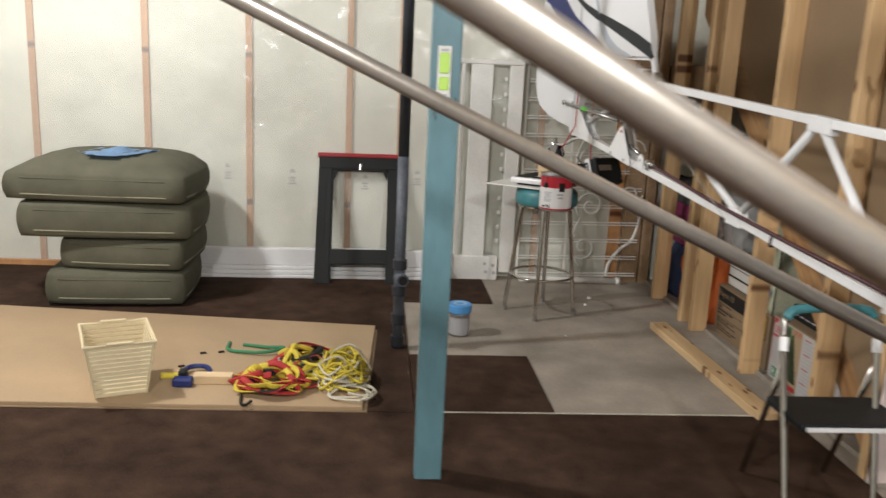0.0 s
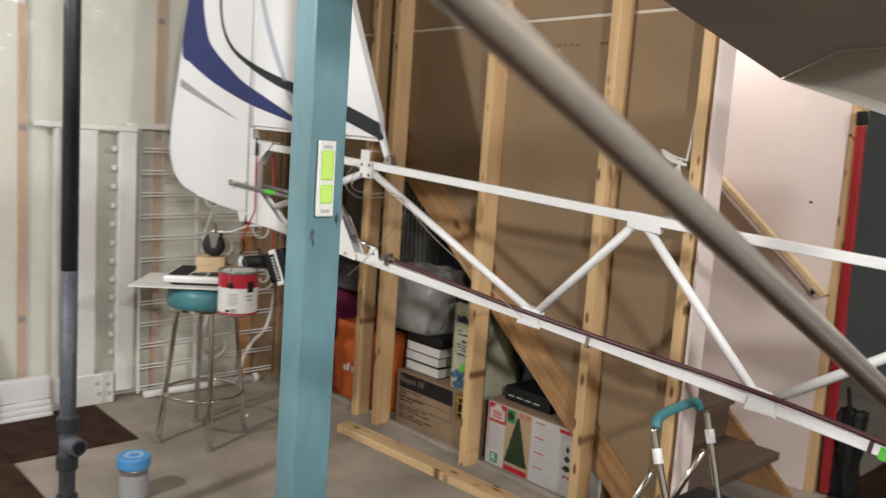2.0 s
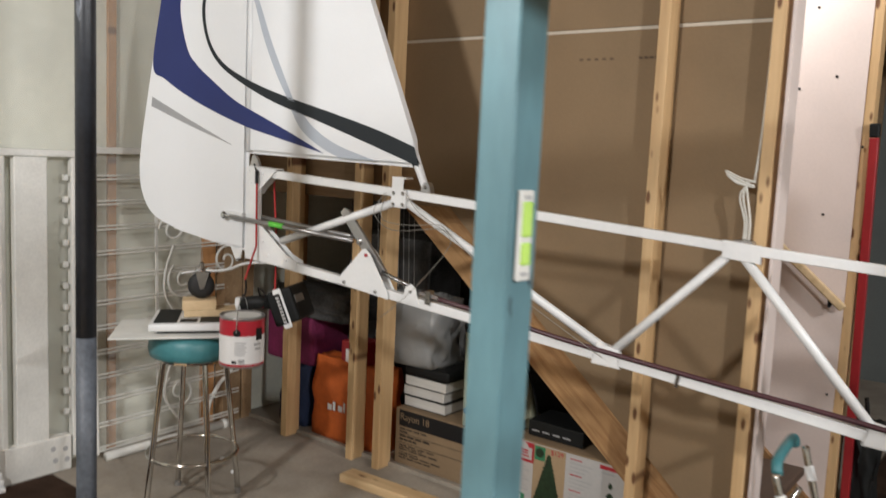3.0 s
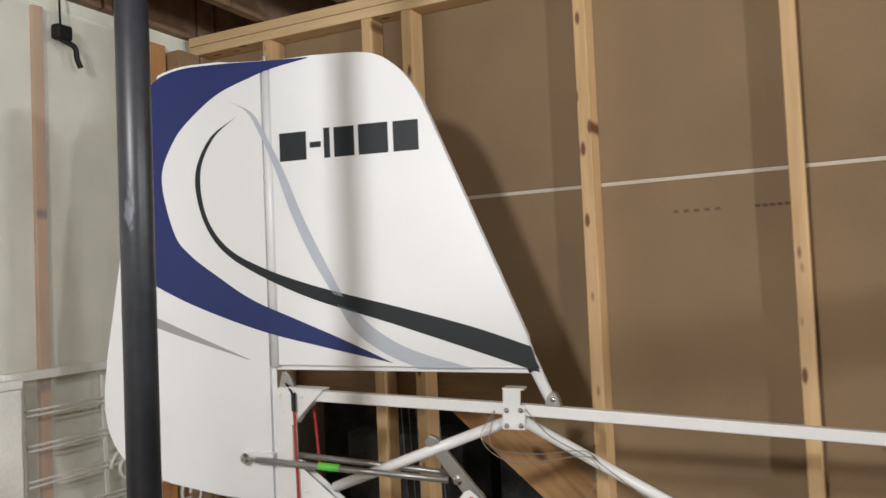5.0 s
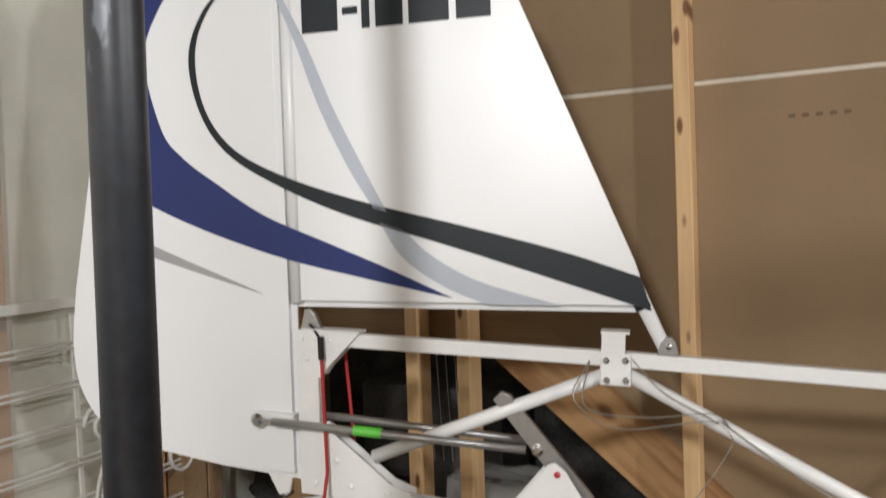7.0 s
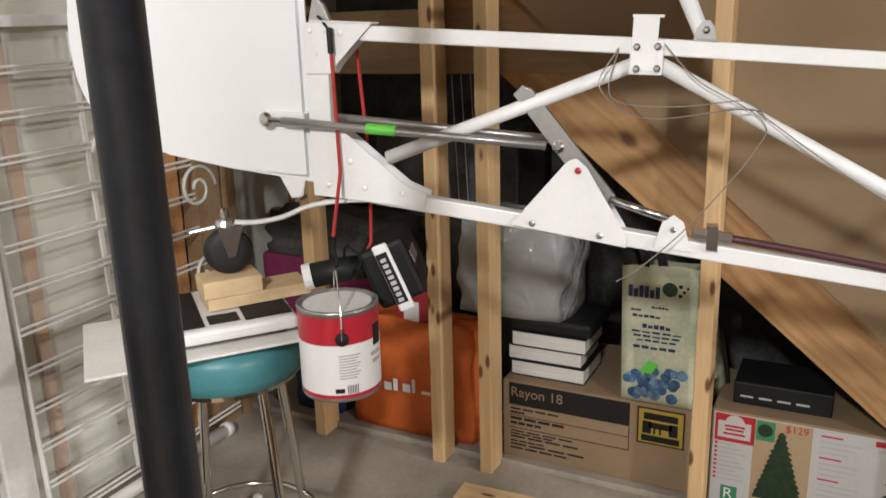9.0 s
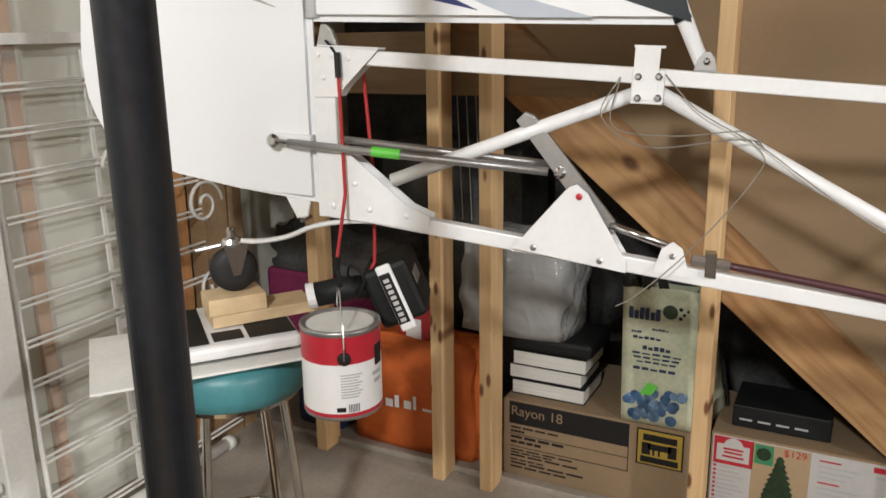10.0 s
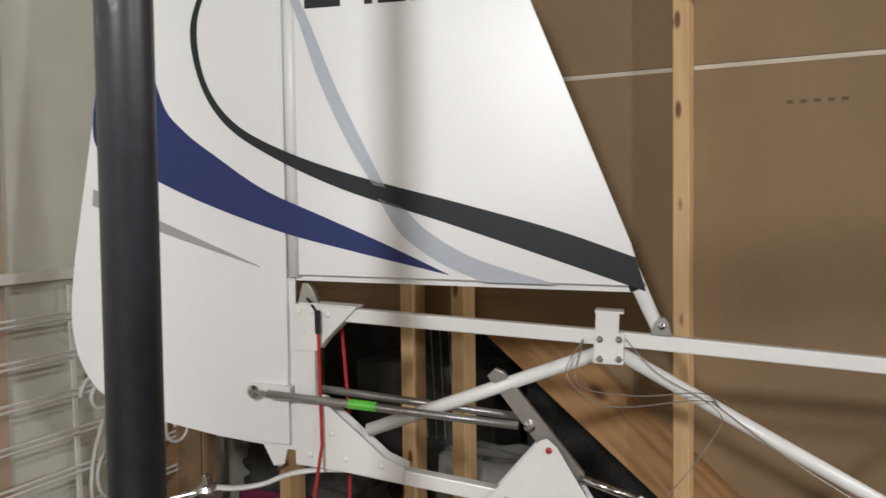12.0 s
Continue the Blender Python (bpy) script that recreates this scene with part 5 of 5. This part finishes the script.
bar((fX, 7.322, 0.150), fA, fU, 0.397, 0.002, M_INK, rayon, "print_line")
for k, (w, z, h) in enumerate(((0.17, 0.172, 0.006), (0.05, 0.157, 0.008), (0.19, 0.136, 0.009), (0.11, 0.119, 0.009), (0.22, 0.092, 0.005), (0.15, 0.082, 0.005), (0.24, 0.071, 0.006), (0.12, 0.056, 0.005), (0.26, 0.044, 0.006), (0.2, 0.03, 0.006))):
    for q in range(4):
        if q / 4 + 0.1 < 1:
            bar((fX, 7.317 - w * q / 4, z), fA, fU, w * 0.21, h, M_INK, rayon, "print_line")
bar((fX, 6.902, 0.142), fA, fU, 0.142, 0.12, M_INK, rayon, "print_panel")
bar((fX - 0.0008, 6.897, 0.147), fA, fU, 0.132, 0.11, M_MUSTARD, rayon, "print_panel")
for y, z, w, h in ((6.882, 0.224, 0.102, 0.022), (6.888, 0.152, 0.114, 0.02), (6.885, 0.178, 0.026, 0.04), (6.806, 0.178, 0.026, 0.04), (6.866, 0.196, 0.07, 0.02), (6.852, 0.178, 0.006, 0.018), (6.835, 0.178, 0.006, 0.018)):
    bar((fX - 0.0016, y, z), fA, fU, w, h, M_INK, rayon, "print_line")

xm = thing("tree_carton", "white and red carton of an artificial christmas tree", "carton", (1.55, 6.343, 0))
part("carton", block(1.412, 1.73, 6.03, 6.684, 0.0, 0.30, 0.004), M_CARDBOARD, xm)
gX = 1.4118
bar((gX, 6.678, 0.004), fA, fU, 0.645, 0.29, M_PRINTWHITE, xm, "print_panel")
bar((gX - 0.0008, 6.674, 0.205), fA, fU, 0.108, 0.086, M_LABELRED, xm, "print_panel")
bar((gX - 0.0016, 6.666, 0.217), fA, fU, 0.09, 0.052, M_PRINTWHITE, xm, "print_panel")
part("label_arch", lathe([(0.002, 0), (0.027, 0), (0.027, 0.0006), (0.002, 0.0006)], (gX - 0.0016, 6.62, 0.263), seg=24, m=Vector((-1, 0, 0)).to_track_quat("Z", "Y").to_matrix()), M_PRINTWHITE, xm)
for z, w in ((0.252, 0.055), (0.241, 0.05), (0.228, 0.06)):
    bar((gX - 0.0024, 6.62 + w / 2, z), fA, fU, w, 0.006, M_LABELRED, xm, "print_line")
bar((gX - 0.0008, 6.568, 0.006), fA, fU, 0.152, 0.285, M_HARDBOARD, xm, "print_panel")
bar((gX - 0.0016, 6.562, 0.228), fA, fU, 0.05, 0.06, M_ROPEGREEN, xm, "print_panel")
trng = random.Random(8)
outline = [(0.004, 0.262)]
for k in range(13):
    outline += [(0.010 + 0.0047 * k + trng.uniform(0, 0.004), 0.25 - 0.0165 * k), (0.006 + 0.0047 * k + trng.uniform(0, 0.003), 0.244 - 0.0165 * k)]
part("tree_print", plate([Vector((gX - 0.0030, 6.494 + w, z)) for w, z in outline] + [Vector((gX - 0.0030, 6.494 - w - 0.002 * (k % 2), z)) for k, (w, z) in enumerate(reversed(outline))], (1, 0, 0), 0.0008), M_GREENLEAF, xm)
part("wreath_print", lathe([(0.007, 0), (0.02, 0), (0.02, 0.0006), (0.007, 0.0006)], (gX - 0.0026, 6.538, 0.26), seg=18, m=Vector((-1, 0, 0)).to_track_quat("Z", "Y").to_matrix()), M_GREENLEAF, xm)
bar((gX - 0.0036, 6.56, 0.008), fA, fU, 0.135, 0.022, M_LABELRED, xm, "print_panel")
bar((gX - 0.0008, 6.648, 0.016), fA, fU, 0.046, 0.046, M_ROPEGREEN, xm, "print_panel")
lettering("R", 0.048, (gX - 0.0022, 6.642, 0.023), fA, fU, M_LABELWHITE, xm)
lettering("$129", 0.03, (gX - 0.0016, 6.487, 0.266), fA, fU, M_LABELRED, xm)
for k in range(9):
    bar((gX - 0.0008, 6.672, 0.193 - k * 0.014), fA, fU, 0.008, 0.007, M_LABELRED, xm, "print_dot")
    bar((gX - 0.0008, 6.66, 0.194 - k * 0.014), fA, fU, 0.05 + 0.012 * (k % 3), 0.005, M_INKGREY, xm, "print_line")
for k in range(15):
    bar((gX - 0.0008, 6.395, 0.272 - k * 0.0165), fA, fU, 0.055 + 0.016 * ((k * 7) % 4), 0.0045, M_LABELRED if k % 4 == 0 else M_INKGREY, xm, "print_line")
bar((gX - 0.0008, 6.262, 0.27), fA, fU, 0.075, 0.016, M_LABELRED, xm, "print_line")
bar((gX - 0.0008, 6.255, 0.252), fA, fU, 0.06, 0.008, M_INKGREY, xm, "print_line")
for k, w in enumerate((0.022, 0.036, 0.05)):
    c = Vector((gX - 0.0012, 6.212, 0.205 - k * 0.042))
    part("sprig_print", plate([c + Vector((0, w / 2, 0)), c + Vector((0, w / 4, 0.012)), c + Vector((0, 0, 0.018)), c + Vector((0, -w / 4, 0.012)), c + Vector((0, -w / 2, 0)), c + Vector((0, 0, -0.012))], (1, 0, 0), 0.0006), M_GREENLEAF, xm)
for dy in (0.016, -0.016):
    part("bow_print", plate([(gX - 0.0012, 6.212, 0.088), (gX - 0.0012, 6.212 + dy, 0.096), (gX - 0.0012, 6.212 + dy, 0.078)], (1, 0, 0), 0.0006), M_LABELRED, xm)

for k, (dy, dx) in enumerate(((0.0, 0.0), (0.012, 0.006), (-0.004, -0.004))):
    z0 = 0.2765 + 0.052 * k
    bkx = thing("thick_book", "thick paperback book with a dark cover in a stack", "book", (1.55, 7.203, z0), group="stacked books")
    y0, y1, x0, x1 = 7.083 + dy, 7.332 + dy, 1.46 + dx, 1.66 + dx
    part("page_block", block(x0 + 0.003, x1, y0 + 0.003, y1 - 0.003, z0 + 0.003, z0 + 0.048, 0.001), M_PAGES, bkx)
    part("cover", block(x0, x1 + 0.002, y0, y1, z0 + 0.0485, z0 + 0.0515, 0.0008), M_BLACK, bkx)
    part("cover", block(x0, x1 + 0.002, y0, y1, z0, z0 + 0.0028, 0.0008), M_BLACK, bkx)
binder = thing("black_binder", "black zip binder on the stack of books", "binder", (1.56, 7.182, 0.42))
part("binder", block(1.45, 1.68, 7.06, 7.33, 0.4335, 0.485, 0.016), M_BLACK, binder)


def sack(x0, x1, y0, y1, z0, z1, crumple, seed_):
    bm = bmesh.new()
    bmesh.ops.create_cube(bm, size=1)
    bmesh.ops.subdivide_edges(bm, edges=bm.edges[:], cuts=11, use_grid_fill=True)
    for v in bm.verts:
        x, y, z = v.co * 2
        pinch = 1 - 0.25 * max(0, z) ** 2
        f = 1 - 0.10 * (abs(x * y)) ** 2
        w = Vector((noise.noise((x * 2 + seed_, y * 2, z * 2)), noise.noise((x * 2, y * 2 + seed_, z * 2)), noise.noise((x * 2, y * 2, z * 2 + seed_)))) * crumple
        v.co = Vector(((x0 + x1) / 2 + x * (x1 - x0) / 2 * f * pinch, (y0 + y1) / 2 + y * (y1 - y0) / 2 * f, (z0 + z1) / 2 + z * (z1 - z0) / 2)) + w * (1 if z > -0.95 else 0)
        v.co.z = max(v.co.z, z0)
    return bm


gb = thing("grocery_bag", "pale green reusable grocery bag printed with blueberries", "bag", (1.52, 6.82, 0.277))
def shopping_bag():
    """A standing cloth bag: flat front, folded sides that flare to the back, slack open top."""
    bm = bmesh.new()
    rows = []
    for j in range(15):
        t = j / 14
        z = 0.277 + 0.425 * t
        depth = 0.19 * (1 - 0.62 * t ** 1.5)
        lean = 0.012 * t
        xf = 1.424 + lean
        yl, yr = 6.955 + 0.012 * t, 6.735 + 0.006 * t
        ring = [(xf, yl + (yr - yl) * k / 8) for k in range(9)]
        flare = 0.075 * (1 - t)
        ring += [(xf + depth * k / 5, yr - flare * (k / 5) ** 1.2 + 0.02 * t * math.sin(k / 5 * math.pi)) for k in range(1, 6)]
        ring += [(xf + depth, yr - flare + (yl + 0.02 - yr + flare) * k / 6) for k in range(1, 7)]
        ring += [(xf + depth * (1 - k / 5), yl + 0.02 * (1 - k / 5) - 0.02 * t * math.sin(k / 5 * math.pi)) for k in range(1, 5)]
        rows.append([bm.verts.new((x + (0.006 * noise.noise((x * 20, y * 14, z * 12)) if 0.03 < i / len(ring) and i > 8 else 0), y, z + (0.014 * noise.noise((y * 18, x * 18, 2)) if j == 14 else 0))) for i, (x, y) in enumerate(ring)])
    for a, b in zip(rows, rows[1:]):
        for k in range(len(a)):
            bm.faces.new((a[k], a[(k + 1) % len(a)], b[(k + 1) % len(a)], b[k]))
    bm.faces.new(rows[0])
    return bm


part("bag_body", shopping_bag(), M_BAG, gb, smooth=True)
bx = 1.423
for k in range(34):
    yy, zz = rng.uniform(6.775, 6.945), 0.297 + 0.085 * rng.random() ** 1.2
    r_ = rng.uniform(0.013, 0.019)
    part("berry_print", lathe([(r_, 0), (r_ * 0.93, 0.0006), (0.004, 0.001)], (bx - 0.0002 * k, yy, zz), seg=12, m=Vector((-1, 0, 0)).to_track_quat("Z", "Y").to_matrix()), M_BERRY if k % 3 else M_BERRYLIGHT, gb)
part("leaf_print", plate([(bx - 0.008, 6.90, 0.375), (bx - 0.008, 6.865, 0.375), (bx - 0.008, 6.845, 0.405), (bx - 0.008, 6.875, 0.415)], (1, 0, 0), 0.0006), M_GREENTAPE, gb)
for z, w, h, y in ((0.605, 0.095, 0.036, 6.945), (0.575, 0.05, 0.006, 6.875), (0.562, 0.03, 0.007, 6.935), (0.545, 0.085, 0.008, 6.93), (0.512, 0.085, 0.013, 6.90), (0.497, 0.15, 0.006, 6.93), (0.484, 0.14, 0.006, 6.925), (0.471, 0.12, 0.006, 6.915), (0.448, 0.13, 0.009, 6.925)):
    for q in range(5 if h < 0.02 else 6):
        n_ = 5 if h < 0.02 else 6
        bar((bx - 0.0015 + 0.028 * (z - 0.277), y - w * q / n_, z), fA, fU, w / n_ * 0.78, h * (1 if (q + int(z * 1000)) % 3 else 0.7), M_NAVY, gb, "print_line")
part("globe_print", lathe([(0.022, 0), (0.02, 0.0006), (0.005, 0.001)], (bx + 0.0075, 6.825, 0.637), seg=16, m=Vector((-1, 0, 0)).to_track_quat("Z", "Y").to_matrix()), M_GREENLEAF, gb)
for dy, dz, r_ in ((-0.03, 0.012, 0.006), (-0.04, -0.004, 0.005), (-0.03, -0.016, 0.006), (-0.05, 0.008, 0.004)):
    part("dot_print", lathe([(r_, 0), (r_ * 0.9, 0.0006), (0.001, 0.001)], (bx + 0.0075, 6.825 + dy, 0.637 + dz), seg=10, m=Vector((-1, 0, 0)).to_track_quat("Z", "Y").to_matrix()), M_INK, gb)
part("side_trim", sweep([(1.422, 6.733, 0.28), (1.428, 6.735, 0.45), (1.435, 6.74, 0.69)], 0.0035, seg=6), M_INK, gb)
part("side_trim", sweep([(1.612, 6.663, 0.28), (1.60, 6.685, 0.42), (1.55, 6.715, 0.58)], 0.004, seg=6), M_INK, gb)
part("strap", sweep(smooth_path([(1.43, 6.95, 0.70), (1.425, 6.955, 0.735), (1.44, 6.93, 0.74), (1.46, 6.92, 0.70)]), 0.013, seg=6, flat=0.2), M_INK, gb)
part("strap", sweep(smooth_path([(1.435, 6.90, 0.70), (1.43, 6.89, 0.74), (1.432, 6.86, 0.745), (1.44, 6.85, 0.70)]), 0.012, seg=6, flat=0.2), M_INK, gb)

ob_ = thing("orange_bag", "orange cloth shopping bag with white lettering", "bag", (1.52, 7.719, 0))
part("bag_body", sack(1.42, 1.62, 7.44, 7.955, 0.0, 0.41, 0.02, 5), M_ORANGE, ob_, smooth=True)
for k, (w, h) in enumerate(((0.03, 0.03), (0.018, 0.045), (0.03, 0.03), (0.012, 0.05), (0.035, 0.01))):
    bar((1.396, 7.784 - k * 0.037, 0.165 + 0.002 * k), fA, fU, w, h, M_LABELWHITE, ob_, "print_bar")
nb_ = thing("navy_bag", "dark navy cloth bag on the floor", "bag", (1.55, 8.108, 0))
part("bag_body", sack(1.44, 1.66, 8., 8.216, 0.0, 0.33, 0.016, 9), M_NAVY, nb_, smooth=True)
pb = thing("plum_box", "plum storage box with rumpled dark cloth on top", "box", (1.55, 8.045, 0.34))
part("box", block(1.45, 1.74, 7.97, 8.33, 0.335, 0.60, 0.02), M_MAGENTA, pb)
part("knob", lathe([(0.016, 0), (0.018, 0.006), (0.012, 0.012)], (1.449, 8.10, 0.50), seg=14, m=Vector((-1, 0, 0)).to_track_quat("Z", "Y").to_matrix()), M_BLACK, pb)
part("cover_cloth", sack(1.44, 1.74, 7.72, 8.32, 0.601, 0.74, 0.025, 21), M_DARKJUNK_SHADE, pb, "rumpled dark cloth on top", smooth=True)
rb = thing("red_box", "small red box with a white label", "box", (1.56, 7.676, 0.37))
part("box", block(1.46, 1.6, 7.612, 7.762, 0.362, 0.52, 0.004), M_RED, rb)
bar((1.4598, 7.73, 0.40), fA, fU, 0.06, 0.08, M_LABELWHITE, rb, "print_panel")
cb = thing("clear_plastic_bag", "bulging clear plastic bag with dark contents", "plastic bag", (1.6, 7.358, 0.48))
part("bag_skin", sack(1.42, 1.72, 7.14, 7.52, 0.487, 0.80, 0.022, 31), M_CLEARBAG, cb, smooth=True)
part("contents", sack(1.5, 1.70, 7.192, 7.485, 0.489, 0.70, 0.02, 37), M_DARKJUNK_SHADE, cb, smooth=True)
jk = thing("stored_crate", "dark plastic crate on end among the stored things", "crate", (1.75, 7.623, 0))
part("crate", block(1.70, 1.98, 7.4, 7.957, 0.0, 1.05, 0.01), M_DARKJUNK_SHADE, jk)
for k in range(8):
    part("wire_rack", sweep([(1.66, 7.464 + 0.035 * k, 0.80), (1.66, 7.485 + 0.035 * k, 1.28)], 0.002, seg=5), M_GREYSTEEL, jk)
bb = thing("dark_box", "flat black box with small white print on the carton", "box", (1.55, 6.49, 0.305))
part("box", block(1.47, 1.66, 6.373, 6.637, 0.302, 0.37, 0.004), M_BLACK, bb)
for k in range(4):
    bar((1.4698, 6.617 - k * 0.05, 0.325), fA, fU, 0.035, 0.006, M_INKGREY, bb, "print_line")
hd = thing("header_board", "rough wooden cross board behind the studs", "board", (1.42, 7.57, 1.25), kind="structure")
part("board", block(1.385, 1.42, 7.068, 8.39, 1.25, 1.44, 0.003), M_DULLWOOD, hd)
# Added dark sheet: hides the lit wall, stands for shade under the stairs.
back = tagged(part("understair_shade_sheet", plate([(2.2, 5.95, 0.0), (2.2, 8.42, 0.0), (2.2, 8.42, 1.75), (2.2, 7.9, 1.75), (2.2, 5.95, 0.17)], (1, 0, 0), 0.03), M_DARKJUNK_SHADE), "added dark sheet in place of the shade under the stairs", "wall", kind="structure")

# electrical cable coil on the end stud, red long level by the door
wr = thing("cable_coil", "coil of white electrical cable hung on a stud", "cable", (1.27, 5.75, 1.45))
part("coil", sweep(smooth_path([(1.268, 5.715, 1.44), (1.262, 5.765, 1.452), (1.258, 5.812, 1.472), (1.262, 5.77, 1.438), (1.268, 5.72, 1.424), (1.262, 5.765, 1.444), (1.256, 5.806, 1.462), (1.26, 5.77, 1.434), (1.27, 5.718, 1.428)]), 0.0042, seg=8), M_WHITECABLE, wr, smooth=True)
for dx in (0.0, 0.02, 0.035):
    part("drop", sweep(smooth_path([(1.266, 5.745 - dx * 0.3, 1.44), (1.262, 5.735 + dx * 0.7, 1.39), (1.268, 5.722 + dx * 0.5, 1.31), (1.272, 5.722 + dx * 0.5, 1.245)]), 0.0036, seg=6), M_WHITECABLE, wr, smooth=True)
for dx in (0.0, 0.009):
    part("drop", sweep(smooth_path([(1.31 + dx, 5.7155, 2.67), (1.31 + dx, 5.716, 1.9), (1.295 + dx, 5.717, 1.6), (1.27, 5.72, 1.44)]), 0.0038, seg=6), M_WHITECABLE, wr, smooth=True)
part("junction_box", block(1.238, 1.2795, 5.70, 5.765, 1.20, 1.246, 0.004), M_GREYSTEEL, wr)
rl = thing("red_level", "long red spirit level leaning beside the opening", "spirit level", (2.42, 5.56, 0))
part("beam", beam((2.44, 5.55, 0.013), (2.385, 5.575, 1.64), 0.03, 0.036, up=(0, 1, 0), bevel=0.004), M_RED, rl)
part("end_cap", beam((2.385, 5.575, 1.641), (2.382, 5.577, 1.70), 0.034, 0.04, up=(0, 1, 0), bevel=0.006), M_BLACK, rl)
lk = thing("black_bag", "limp black bag standing in the dim opening", "bag", (2.49, 5.49, 0))
part("bag_body", sack(2.44, 2.54, 5.44, 5.54, 0.0, 0.40, 0.02, 44), M_BLACK, lk, smooth=True)
part("strap", sweep(smooth_path([(2.45, 5.49, 0.38), (2.44, 5.50, 0.48), (2.46, 5.51, 0.50), (2.49, 5.50, 0.39)]), 0.008, seg=8, flat=0.4), M_INK, lk)
oc = tagged(part("ochre_beam", block(3.4, 3.5, 2.0, 5.6, 2.25, 2.74, 0.006), M_YELLOWWALL), "ochre painted beam over the far side", "beam", kind="structure")

# porcelain holders on the joists, added as fittings for the unseen bulbs
for bx_, by_, bz_, watts in UNSEEN_BULBS:
    bl = thing("unseen_bulb", "unseen bulb in a white holder, added under the joists as a light source", "lamp", (bx_, by_, 2.76), group="ceiling bulbs")
    part("holder", lathe([(0.06, 2.759), (0.06, 2.745), (0.035, 2.735), (0.026, 2.70), (0.02, 2.695)], (bx_, by_, 0), seg=20), M_WHITE, bl)
    part("joist_block", block(bx_ - 0.07, bx_ + 0.07, by_ - 0.25, by_ + 0.25, 2.7595, 2.80, 0.003), M_DULLWOOD, bl)
    part("bulb_neck", lathe([(0.018, 2.694), (0.018, 2.675), (0.012, 2.67)], (bx_, by_, 0), seg=14), M_STEEL, bl)

clip = thing("cable_clip", "black plastic clip hanging by the top of the wall", "clip", (0.652, 8.39, 2.59))
part("hanger", sweep([(0.655, 8.40, 2.758), (0.65, 8.39, 2.64)], 0.004, seg=6), M_BLACK, clip)
part("clip_body", block(0.615, 0.68, 8.36, 8.40, 2.585, 2.64, 0.01), M_BLACK, clip)
part("clip_arm", sweep(smooth_path([(0.64, 8.38, 2.59), (0.69, 8.37, 2.57), (0.70, 8.37, 2.53), (0.715, 8.37, 2.50)]), 0.010, seg=8), M_BLACK, clip)

for x, y, r in ((0.86, 7.93, 0.014), (0.80, 7.78, 0.011), (0.55, 7.2, 0.005)):
    bm = bmesh.new()
    bmesh.ops.create_icosphere(bm, subdivisions=2, radius=r, matrix=Matrix.Translation((x, y, r * 0.45)))
    for v in bm.verts:
        v.co += (v.co - Vector((x, y, r * 0.45))) * 0.5 * noise.noise(v.co * 90)
        v.co.z = max(0.0, v.co.z * 0.8)
    tagged(part("plaster_crumb", bm, M_LABELWHITE), "small white crumb of plaster on the concrete", "plaster crumb", "plaster crumbs")
